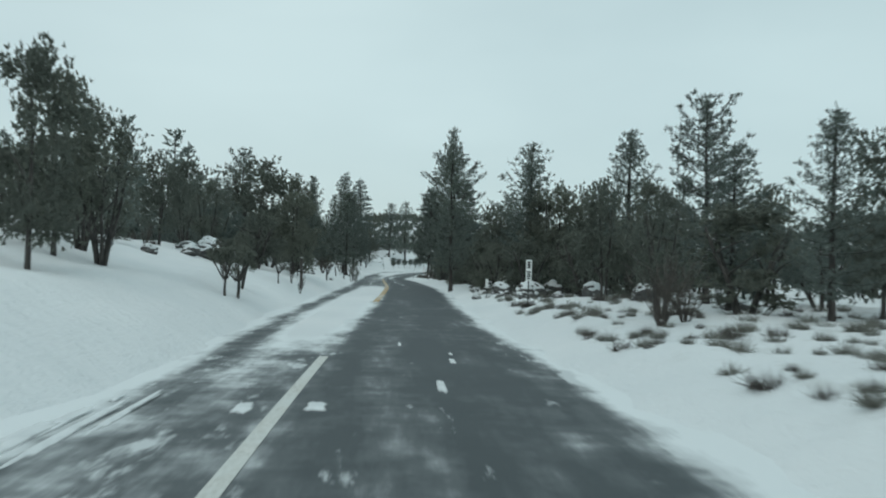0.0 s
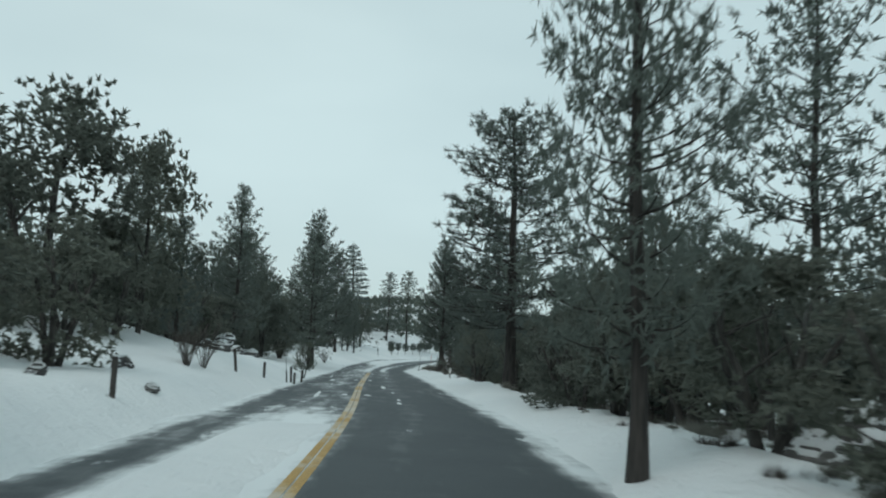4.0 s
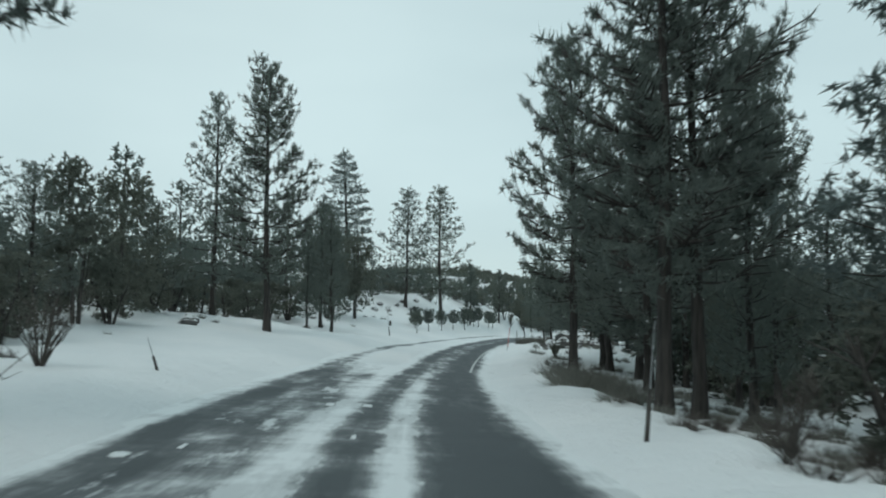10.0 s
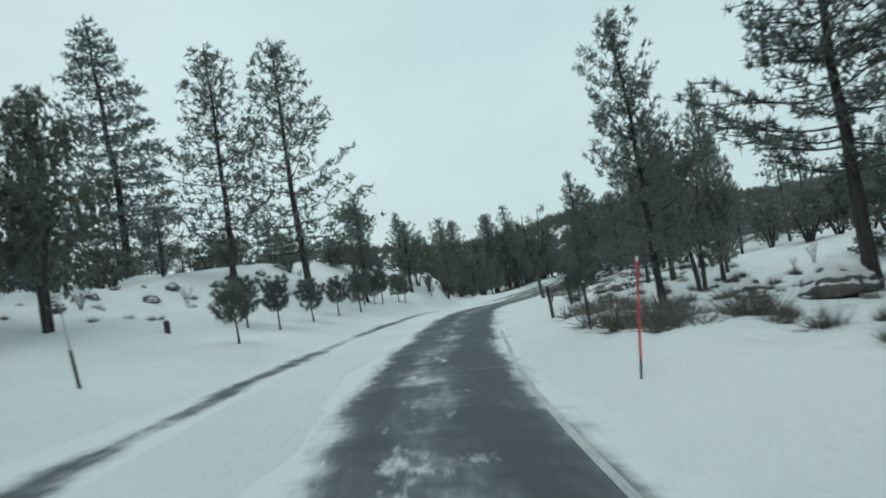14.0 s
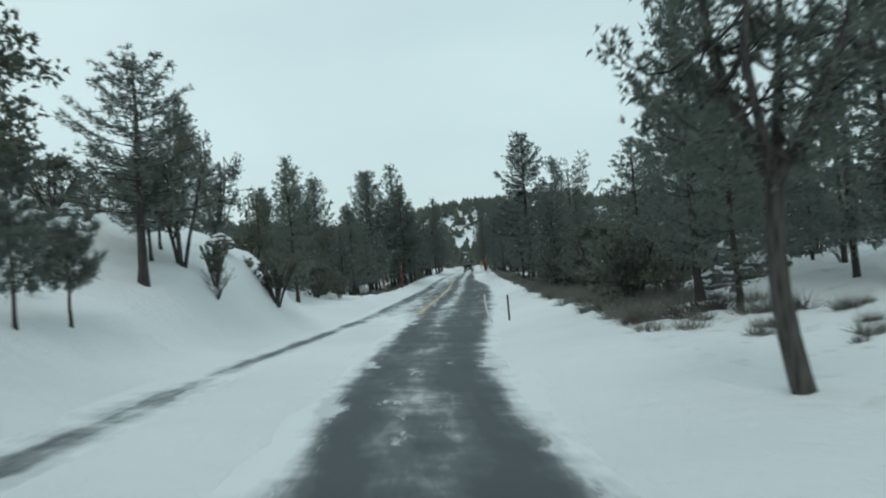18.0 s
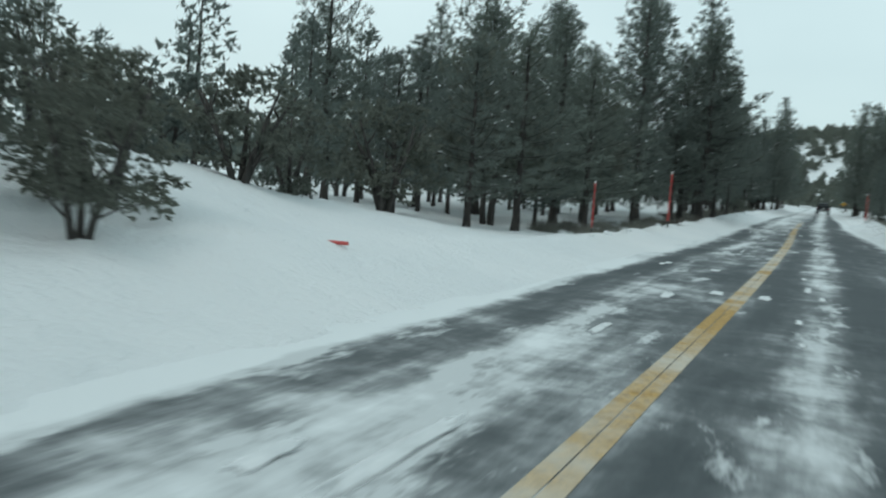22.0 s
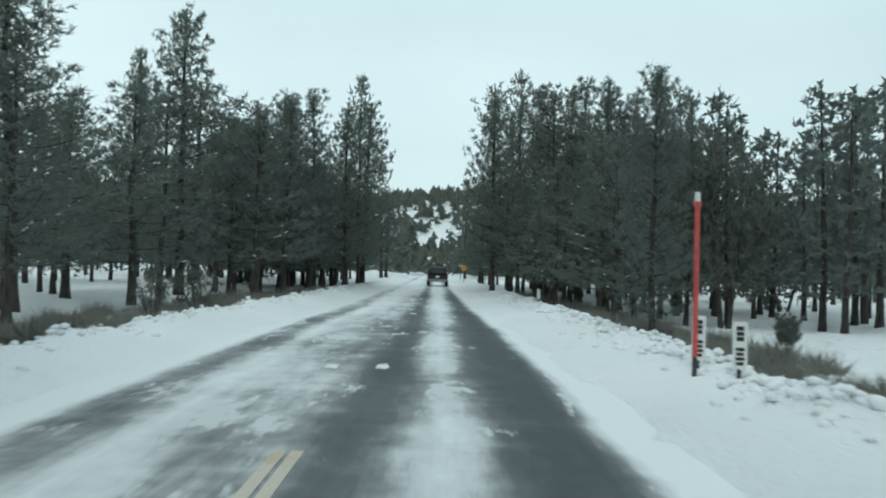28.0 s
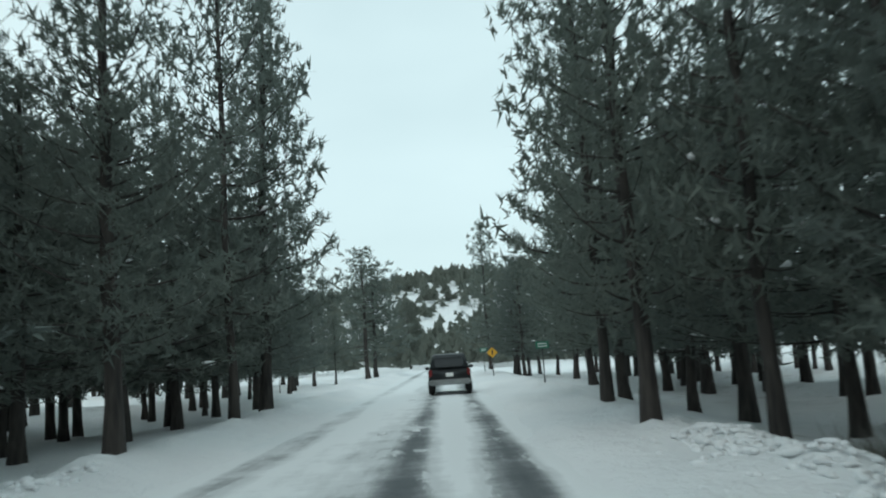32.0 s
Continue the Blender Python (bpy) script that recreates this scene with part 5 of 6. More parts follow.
# packed snow behind the raised markers, in pairs along the centre lines
for k in range(26):
    s = 8.4 + 14.63 * k
    if not (14 < s < 60 or 132 < s < 232):
        snow_patch(s, -0.36, k % 2, 0.8)
        snow_patch(s + 0.15, 0.36, (k + 1) % 2, 0.8)
rp = np.random.default_rng(70)
# stretches of loose crusts: how many, start, end, line, scatter
for count, s0, s1, line, off in ((9, 3, 13, -1.6, 0.3), (4, 3, 30, 1.6, 0.6), (12, 62, 126, -1.4, 0.45), (7, 62, 126, 1.3, 0.4), (14, 244, 300, -1.05, 0.1), (6, 240, 296, -1.9, 0.2), (12, 246, 300, 0.98, 0.09), (2, 240, 300, 2.6, 0.3)):
    for k in range(count):
        snow_patch(rp.uniform(s0, s1), line + rp.normal(0, off), int(rp.integers(0, 6)), rp.uniform(0.3, 0.75), rp.uniform(0.5, 0.9), rp.uniform(1.1, 2.0))

# ---- posts, markers and signs ----
WOOD = simple("weathered_post_wood", (0.03, 0.028, 0.027), (0.10, 0.09, 0.08), 14, 0.9)
RED = simple("faded_red_paint", (0.45, 0.06, 0.06), (0.66, 0.11, 0.09), 9, 0.6)
STEEL = simple("galvanised_steel", (0.25, 0.26, 0.27), (0.42, 0.43, 0.44), 20, 0.5, 0.6)
DARK_STEEL = simple("dark_post_steel", (0.03, 0.035, 0.035), (0.07, 0.075, 0.075), 20, 0.6, 0.3)
SIGN_WHITE = simple("white_sign_sheet", (0.72, 0.73, 0.71), (0.82, 0.83, 0.81), 5, 0.45)
SIGN_BLACK = simple("black_sign_print", (0.02, 0.02, 0.02), (0.035, 0.035, 0.035), 8, 0.5)
SIGN_GREEN = simple("green_sign_sheet", (0.02, 0.16, 0.10), (0.03, 0.22, 0.14), 5, 0.45)
SIGN_YELLOW = simple("yellow_sign_sheet", (0.60, 0.30, 0.02), (0.72, 0.40, 0.04), 5, 0.45)


def box_bm(sx, sy, sz, at=(0, 0, 0), bevel=0.0):
    bm = bmesh.new()
    bmesh.ops.create_cube(bm, size=1, matrix=Matrix.Translation(at) @ Matrix.Diagonal((sx, sy, sz, 1)))
    if bevel:
        bmesh.ops.bevel(bm, geom=list(bm.edges), offset=bevel, segments=2, affect="EDGES")
    return bm


def rod_bm(r1, r2, high, z0=0.0, seg=10):
    bm = bmesh.new()
    bmesh.ops.create_cone(bm, cap_ends=True, segments=seg, radius1=r1, radius2=r2, depth=high, matrix=Matrix.Translation((0, 0, z0 + high / 2)))
    return bm


def stand(name, x, y, label, cat, group="", lean=(0, 0), turn=None, sink=0.0):
    ob = tagged(new(name), label, cat, group)
    s, d, _ = along(x, y)
    i = int(np.clip(round(float(s[0]) - LINE_S[0]), 0, len(LINE) - 1))
    ob.location = (x, y, ground_z(x, y) - sink)
    ob.rotation_euler = (radians(lean[0]), radians(lean[1]), math.atan2(-tang[i, 0], tang[i, 1]) if turn is None else turn)
    ob.empty_display_size = 0.1
    return ob


def wood_post(x, y, high, thick=0.09, lean=(0, 0)):
    ob = stand("wooden_post", x, y, "short weathered dark wooden post standing in roadside snow", "post", "roadside posts", lean)
    part("shaft", box_bm(thick, thick, high + 0.2, (0, 0, high / 2 - 0.1), thick * 0.12), WOOD, ob)
    part("snow_cap", box_bm(thick * 1.1, thick * 1.1, 0.035, (0, 0, high + 0.014), 0.012), SNOW, ob, "small cap of snow")


def thin_stake(x, y, high, lean=(0, 0), mat=None):
    ob = stand("marker_stake", x, y, "thin leaning dark stake in roadside snow", "stake", "marker stakes", lean)
    part("foot", rod_bm(0.035, 0.03, high * 0.45 + 0.15, -0.15), WOOD, ob)
    part("shaft", rod_bm(0.014, 0.008, high * 0.6, high * 0.42, 7), mat or STEEL, ob, "thin grey upper rod")


def snow_pole(x, y, high, thick=0.03, lean=(0, 0)):
    ob = stand("snow_pole", x, y, "tall faded red snow pole with a pale tip", "snow pole", "snow poles", lean)
    part("foot", rod_bm(thick * 0.9, thick * 0.9, 0.45, -0.2), DARK_STEEL, ob, "dark steel foot")
    part("shaft", rod_bm(thick, thick * 0.9, high - 0.35, 0.25), RED, ob)
    part("collar", rod_bm(thick * 1.4, thick * 1.4, 0.06, high * 0.93), RED, ob)
    part("tip", rod_bm(thick * 1.05, thick * 1.0, 0.12, high - 0.1), SIGN_WHITE, ob, "white reflective tip")


def paddle(x, y, high, wide=0.2, plate=0.6, bars=True, lean=(0, 0)):
    ob = stand("roadside_marker", x, y, "narrow white marker plate on a steel post", "road marker", "roadside markers", lean)
    part("post", box_bm(0.045, 0.03, high + 0.1, (0, 0.012, high / 2 - 0.1), 0.006), DARK_STEEL, ob)
    pl = part("plate", box_bm(wide, 0.012, plate, (0, -0.012, high - plate / 2), 0.005), SIGN_WHITE, ob)
    if bars:
        for k in range(3):
            part("print_bar", box_bm(wide * 0.5, 0.004, plate * 0.09, (0, -0.021, high - plate * (0.14 + 0.11 * k))), SIGN_BLACK, pl)
        for k in range(4):
            part("print_bar", box_bm(wide * (0.5 if k % 2 else 0.6), 0.004, plate * 0.07, (0, -0.021, high - plate * (0.58 + 0.1 * k))), SIGN_BLACK, pl)


wood_post(-6.9, 39.6, 1.5, 0.12)
wood_post(-7.9, 55.3, 0.75)
wood_post(-8.7, 71.5, 0.6)
wood_post(-7.9, 73.5, 0.55)
wood_post(-8.3, 75.0, 0.75, 0.09, (0, -3))
wood_post(-8.0, 75.8, 0.6)
wood_post(-9.0, 68.4, 0.75, 0.09, (0, -7))
thin_stake(-8.5, 75.1, 1.3, (0, -5))
paddle(2.1, 38.2, 0.85, 0.13, 0.42, False)
paddle(2.9, 27.3, 1.5, 0.2, 0.72)
paddle(-1.5, 88.0, 0.6, 0.12, 0.3, False)
thin_stake(-10.6, 111.8, 0.5, (0, -14))
thin_stake(-4.3, 120.2, 1.65, (0, 5))
thin_stake(-12.9, 102.1, 1.2, (0, -3))
wood_post(-12.6, 103.5, 0.75, 0.08)
thin_stake(-13.9, 127.5, 0.8, (0, -18))
wood_post(-13.3, 180.7, 0.4, 0.16)
thin_stake(-12.2, 168.1, 1.6, (0, -6))
wood_post(-2.9, 168.6, 0.9, 0.05)
snow_pole(-3.9, 163.4, 1.55, 0.018, (0, 7.5))
wood_post(-1.8, 175.7, 0.9, 0.09, (0, -2))
wood_post(0.3, 181.1, 1.0, 0.12, (0, -3))
wood_post(9.2, 224.2, 0.85, 0.06)
snow_pole(13.8, 264.4, 1.6, 0.019)
snow_pole(17.3, 272.6, 2.15, 0.028)
snow_pole(37.7, 306.3, 2.3, 0.034)
paddle(38.2, 306.9, 0.72, 0.19, 0.6)
paddle(38.3, 306.2, 0.74, 0.19, 0.6)
paddle(46.3, 328.3, 0.62, 0.15, 0.42, False)
thin_stake(51.0, 392.0, 1.6, (0, 0), DARK_STEEL)


def road_sign(x, y, high, kind):
    ob = stand("road_sign", x, y, {"green": "small green guide sign on a steel post", "yellow": "yellow diamond warning sign on a post"}[kind], "road sign", "road signs")
    part("post", box_bm(0.06, 0.05, high + 0.2, (0, 0.03, high / 2 - 0.1), 0.008), DARK_STEEL, ob)
    if kind == "green":
        p = part("panel", box_bm(0.62, 0.015, 0.34, (0, -0.01, high - 0.17), 0.012), SIGN_GREEN, ob)
        for k in range(2):
            part("print_bar", box_bm(0.44, 0.004, 0.05, (0, -0.021, high - 0.11 - 0.12 * k)), SIGN_WHITE, p)
    else:
        bm = box_bm(0.52, 0.015, 0.52, (0, 0, 0), 0.01)
        bmesh.ops.rotate(bm, verts=bm.verts, cent=(0, 0, 0), matrix=Matrix.Rotation(radians(45), 3, "Y"))
        bmesh.ops.translate(bm, verts=bm.verts, vec=(0, -0.012, high - 0.34))
        p = part("panel", bm, SIGN_YELLOW, ob)
        part("print_bar", box_bm(0.09, 0.004, 0.3, (0, -0.025, high - 0.34)), SIGN_BLACK, p)


road_sign(60.5, 368.7, 2.0, "green")
road_sign(64.5, 385.0, 1.9, "yellow")
road_sign(69.0, 398.0, 2.1, "green")
# a snow stake that has fallen over
ob = tagged(new("fallen_stake"), "fallen orange-red stake lying on the snow bank", "stake")
ob.location = (9.2, 251.7, ground_z(9.2, 251.7) + 0.03)
ob.rotation_euler = (radians(88), 0, 1.2)
part("shaft", rod_bm(0.03, 0.028, 0.55, -0.27), RED, ob)

# ---- rocks, shrubs and brush ----
def rock_mesh(seed):
    """A weathered granite block with split ledges, and the snow that lies on its upper faces."""
    r = random.Random(seed)
    bm = bmesh.new()
    bmesh.ops.create_icosphere(bm, subdivisions=4, radius=1)
    off = Vector((r.uniform(0, 50), r.uniform(0, 50), r.uniform(0, 50)))
    cuts = []
    for _ in range(6):
        n = Vector((r.uniform(-1, 1), r.uniform(-1, 1), r.uniform(-0.5, 0.8))).normalized()
        cuts.append((n, r.uniform(0.62, 0.85)))
    for v in bm.verts:
        q = v.co.copy()
        for n, h in cuts:
            over = q.dot(n) - h
            if over > 0:
                q -= n * over * 0.85
        step = q.z * 2.6 + 0.5 * noise.noise(q * 0.9 + off)
        ledge = (step - math.floor(step)) - 0.5
        q *= 1 + 0.20 * noise.noise(q * 1.3 + off) + 0.07 * noise.noise(q * 3.3 + off) + 0.03 * noise.noise(q * 8.0 + off)
        q.xy *= 1 - 0.13 * ledge
        q.z = q.z * 1.02 if q.z > 0 else q.z * 0.4
        v.co = q
    bm.normal_update()
    stone = bpy.data.meshes.new("stone")
    cap = bpy.data.meshes.new("snow_cap")
    cb = bm.copy()
    gone = [f for f in cb.faces if f.normal.z < 0.42 + 0.55 * noise.noise(f.calc_center_median() * 1.9 + off) or f.calc_center_median().z < -0.1]
    bmesh.ops.delete(cb, geom=gone, context="FACES")
    for _ in range(3):
        bmesh.ops.smooth_vert(cb, verts=cb.verts[:], factor=0.5, use_axis_x=True, use_axis_y=True, use_axis_z=True)
    for v in cb.verts:
        v.co.z += 0.05 if v.is_boundary else 0.13
    ex = bmesh.ops.extrude_edge_only(cb, edges=[e for e in cb.edges if e.is_boundary])
    for g in ex["geom"]:
        if isinstance(g, bmesh.types.BMVert):
            g.co.z -= 0.12
            g.co.xy *= 0.97
    bm.to_mesh(stone), cb.to_mesh(cap)
    bm.free(), cb.free()
    stone.materials.append(ROCK), cap.materials.append(SNOW)
    for me in (stone, cap):
        me.polygons.foreach_set("use_smooth", [True] * len(me.polygons))
    return stone, cap


ROCKS = [rock_mesh(k) for k in range(7)]
rock_count = [0]


def rock(x, y, size, flat=1.0, lift=0.0):
    k = rock_count[0]
    rock_count[0] += 1
    ob = tagged(new("boulder"), "grey granite boulder capped with fresh snow", "boulder", "boulders")
    ob.location = (x, y, ground_z(x, y) + size * 0.05 + lift)
    ob.rotation_euler = (0, 0, k * 1.9)
    ob.scale = (size * 0.36, size * 0.31, size * 0.32 * flat)
    st, cp = ROCKS[k % len(ROCKS)]
    new("stone", st).parent = ob
    new("snow_cap", cp).parent = ob


for x, y, sz in ((1.6, 38.0, 0.9), (2.6, 35.5, 1.0), (3.2, 31.5, 1.0), (4.6, 32.2, 0.9), (-9.1, 52.2, 1.1), (-8.8, 54.2, 0.8), (1.8, 44.2, 1.0), (-7.9, 57.3, 0.7), (5.2, 40.0, 1.1), (-9.8, 60.5, 1.2)):
    rock(x, y, sz * 0.72)
for x, y, sz in ((1.7, 167.9, 1.7), (2.8, 168.8, 1.5), (1.1, 169.9, 1.2), (12.8, 209.9, 1.6), (14.0, 212.0, 1.6), (-2.5, 136.8, 1.1), (-3.1, 134.8, 0.9), (-18.9, 144.2, 1.3), (-2.4, 148.2, 1.1), (3.4, 184.6, 1.3), (4.4, 187.0, 1.1), (0.1, 226.9, 1.4), (-15.9, 86.5, 1.3), (-13.3, 88.6, 1.4), (-14.6, 91.0, 1.2)):
    rock(x, y, sz, 0.9)
for x, y, h, w in ((31.2, 317.4, 1.1, 1.0), (32.4, 322.0, 1.4, 1.9), (28.4, 308.3, 1.2, 1.4)):
    peak("round", x, y, ground_z(x, y) + h, w)
peak("round", 7.4, 248.2, ground_z(7.4, 248.2) + 1.9, 2.1)
for s, d, sz in ((181, -12.2, 1.1), (185, -12.8, 0.9), (188, -11.8, 1.2), (192, -12.5, 1.0), (195, -11.6, 0.9), (199, -12.2, 1.2), (203, -11.8, 1.0), (226, -10.4, 1.3), (229, -10.0, 1.1), (233, -9.7, 1.2), (12, -8.8, 1.0), (16, -9.2, 0.9), (22, -9.0, 1.1), (27, -8.6, 0.9), (34, 6.4, 1.7), (36.5, 7.0, 1.9), (38.5, 5.8, 1.5), (39.5, 8.4, 1.8), (33, 9.0, 1.6), (30, 10.2, 1.5), (42, 6.6, 1.6), (45, 6.0, 1.3), (27, 9.4, 1.4), (31, -8.4, 1.0), (36, -8.2, 1.3), (38.5, -8.6, 1.0), (43, -8.3, 1.2), (47, -8.6, 0.9), (51, -8.1, 1.1)):
    rock(*place(s, d), sz)
rr = np.random.default_rng(77)
for k in range(46):
    s = float(rr.choice([rr.uniform(150, 215), rr.uniform(20, 70), rr.uniform(100, 150)]))
    d = rr.uniform(10, 20) if rr.uniform() < 0.55 else -rr.uniform(15, 24)
    x, y = place(s, d)
    rock(x, y, rr.uniform(0.5, 1.3), 0.8)

# heaped outcrops: a low ring of blocks with one on top
for x, y, big in ((-0.5, 161.0, 1.0), (9.9, 58.1, 0.8), (6.0, 50.1, 1.1), (3.7, 51.2, 0.8), (-11.4, 38.4, 1.0), (-1.6, 229.9, 0.9), (14.6, 218.6, 1.15), (-13.2, 81.4, 0.9), (-14.7, 86.3, 0.7), (-16.8, 98.5, 0.9), (-19.6, 92.7, 0.9), (-19.7, 96.0, 0.7)):
    for dx, dy, sz, lift in ((-0.75, 0.1, 1.5, 0.0), (0.1, -0.15, 1.7, 0.0), (0.85, 0.2, 1.45, 0.0), (0.15, 0.5, 1.9, 0.38)):
        rock(x + dx * big, y + dy * big, sz * big, 0.95, lift * big)
rock(7.6, 38.2, 1.3, 0.7)

TWIGS = [make_twigs(80), make_twigs(81, 22, 1.0, 0.9, 6), make_twigs(82, 12, 1.2, 0.5, 6)]


def shrub(x, y, high, v=0, label="leafless grey-brown shrub standing in snow", wide=1.0):
    ob = tagged(new("bare_shrub"), label, "shrub", "bare shrubs")
    ob.location = (x, y, ground_z(x, y) - 0.05)
    k = high / 1.5
    ob.scale, ob.rotation_euler = (k * wide, k * wide, k), (0, 0, x * 1.3 + y)
    new("twig_fan", TWIGS[v % len(TWIGS)]).parent = ob


for x, y, h, v, w in ((4.6, 17.0, 1.5, 1, 1.1), (5.3, 17.6, 1.3, 0, 1.2), (-1.7, 106.6, 1.9, 2, 0.9), (-1.1, 107.6, 2.0, 0, 0.8), (-13.4, 119.3, 1.3, 1, 1.3), (-16.1, 126.4, 1.8, 1, 1.2), (-3.2, 118.0, 0.7, 1, 1.3), (-2.6, 119.6, 1.2, 1, 1.2), (-0.8, 173.7, 0.6, 1, 1.0), (-1.4, 172.2, 0.7, 0, 0.8), (1.0, 186.5, 0.7, 1, 1.2), (12.1, 220.6, 1.6, 2, 1.1), (13.6, 221.1, 1.5, 0, 1.2), (12.9, 223.0, 1.7, 1, 1.0), (-0.2, 222.8, 1.1, 0, 1.0), (-6.6, 37.7, 0.9, 0, 0.8), (-7.4, 39.7, 0.8, 2, 0.8), (3.4, 254.6, 1.8, 1, 1.3), (-8.2, 30.6, 1.2, 1, 1.0), (-9.6, 64.9, 1.4, 1, 1.0), (-9.3, 65.6, 1.5, 0, 0.9)):
    shrub(x, y, h, v, wide=w)
rr = np.random.default_rng(78)
for k in range(60):
    s, side = rr.uniform(10, 340), rr.choice([-1, 1])
    x, y = place(s, side * rr.uniform(8.5, 16))
    shrub(x, y, rr.uniform(0.5, 1.2), int(rr.integers(0, 3)))



def make_fan(seed, stems=17, fork=0.0, spread=0.75, flat=0.0):
    """A leafy desert shrub one unit of 2 m high: upright stems in a fan, small leaves toward their tips."""
    r = np.random.default_rng(seed)
    H, paths, tp, ta = 2.0, [], [], []
    if fork:
        paths.append((np.array([(0, 0, -0.1), (0.02, 0.02, fork * 0.5), (0, 0.03, fork)]), [0.075, 0.062, 0.055]))
    for k in range(stems):
        a = 6.28 * k / stems + r.uniform(-0.4, 0.4)
        out = np.array([math.cos(a), math.sin(a), 0])
        reach, top = spread * r.uniform(0.25, 1.15), (H - fork) * r.uniform(0.72, 1.0)
        t = np.linspace(0, 1, 6)[:, None]
        pts = np.array([0, 0, fork - 0.05]) + out * (0.07 + reach * t ** (1.2 - 0.5 * flat)) + np.array([0, 0, top]) * t ** (1 - 0.25 * flat) + r.normal(0, 0.025, (6, 3)) * t
        paths.append((pts, np.linspace(0.030, 0.008, 6)))
        for _ in range(9):
            i = r.integers(2, 5)
            q = pts[i] + (pts[i + 1] - pts[i]) * r.uniform(0, 1)
            e = q + np.array([r.normal(0, 0.11), r.normal(0, 0.11), r.uniform(0.06, 0.24)])
            paths.append((np.array([q, e]), [0.009, 0.004]))
            for u in (0.5, 1.0):
                tp.append(q + (e - q) * u)
                ta.append((e - q) / np.linalg.norm(e - q))
        tp.append(pts[-1])
        ta.append((0, 0, 1))
    v, f = blades(r, np.array(tp), np.array(ta), 13, 0.13, 0.022, 0.8)
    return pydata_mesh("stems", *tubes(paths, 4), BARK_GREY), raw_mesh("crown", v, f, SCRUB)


FANS = {"fan": make_fan(300), "fork": make_fan(301, 9, 0.75, 0.75, 1.0), "wild": make_fan(302, 22, 0.0, 1.1)}


def leafy_shrub(kind, x, y, high, wide=1.0):
    ob = tagged(new("leafy_shrub"), "grey-green leafy shrub on a short forked trunk in snow" if kind == "fork" else "grey-green leafy shrub with many upright stems in snow", "shrub", "leafy shrubs")
    ob.location = (x, y, ground_z(x, y) - 0.03)
    k = high / 2.0
    ob.scale, ob.rotation_euler = (k * wide, k * wide, k), (0, 0, x * 2.1 + y)
    for nm, me in zip(("stem", "crown"), FANS[kind]):
        new(nm, me).parent = ob


for kind, x, y, h, w in (("fork", -7.5, 37.1, 1.35, 0.97), ("fork", -8.4, 47.0, 1.17, 0.98), ("fork", -9.7, 36.8, 1.45, 1.12), ("fan", 1.9, 228.0, 1.9, 1.35), ("fan", -0.2, 223.5, 1.42, 0.76), ("wild", 11.3, 219.7, 1.77, 0.7), ("fork", 11.7, 222.1, 0.9, 1.03), ("fan", -1.7, 154.4, 0.85, 1.07), ("wild", 21.0, 236.3, 1.3, 1.25), ("fork", -6.4, 25.4, 1.6, 1.2), ("fork", -6.3, 23.5, 1.5, 0.9)):
    leafy_shrub(kind, x, y, h, w)

# young pines on the left bank and by the road
for x, y, h in ((-10.8, 178.3, 1.65), (-11.4, 186.1, 1.9), (-10.1, 185.2, 1.8), (-9.0, 190.2, 1.8), (-7.9, 196.0, 1.8), (-6.7, 200.0, 2.1), (-6.3, 204.9, 1.9), (-5.6, 207.4, 1.7), (-5.0, 208.9, 2.1), (-3.6, 213.5, 2.0), (-3.0, 215.2, 1.9), (-5.2, 221.6, 1.6), (-3.9, 216.8, 0.35), (-1.9, 222.6, 2.5), (-1.7, 224.2, 2.4), (11.9, 220.4, 1.1), (43.9, 311.5, 0.9), (0.6, 181.1, 1.3)):
    tree("sapling", x, y, h, sink=0.03)
peak("round", -6.9, 27.8, 2.5, 1.3)
peak("round", -8.9, 81.4, 1.2, 1.6)


def brush_mesh(seed, mat, n=55, high=0.40, wide=0.5):
    r = np.random.default_rng(seed)
    a, rad = r.uniform(0, 6.28, n), np.sqrt(r.uniform(0, 1, n)) * wide * 0.45
    p = np.stack([np.cos(a) * rad, np.sin(a) * rad, np.full(n, -0.03)], 1)
    ax = np.stack([np.cos(a) * 0.5, np.sin(a) * 0.5, np.ones(n)], 1)
    v, f = blades(r, p, ax, 3, high, 0.009, 0.72)
    return raw_mesh("tuft", v, f, mat)


BRUSH = [brush_mesh(k, SAGE) for k in (90, 91, 92)]
BRUSH_DARK = [brush_mesh(k, TWIG, 55, 0.4) for k in (93, 94)]
rr = np.random.default_rng(95)


SPARE = {}


def brush_belt(count, s0, s1, d0, d1, big=(0.6, 1.4), dark=0.3, singles=40):
    """Dry sagebrush and grass that pokes through the snow."""
    for q in range(count):
        x, y = place(rr.uniform(s0, s1), rr.uniform(d0, d1))
        dk = rr.uniform() < dark
        v = int(rr.integers(0, 2))
        k = rr.uniform(*big)
        if q >= singles:
            SPARE.setdefault((dk, v), []).append((x, y, ground_z(x, y), k, rr.uniform(0, 6.28)))
            continue
        ob = tagged(new("brush_tuft", (BRUSH_DARK if dk else BRUSH)[v]), "dark twiggy brush poking through snow" if dk else "dry pale sagebrush tuft poking through snow", "brush", "roadside brush")
        ob.location = (x, y, ground_z(x, y))
        ob.scale, ob.rotation_euler = (k * rr.uniform(0.8, 1.4), k, k), (0, 0, rr.uniform(0, 6))


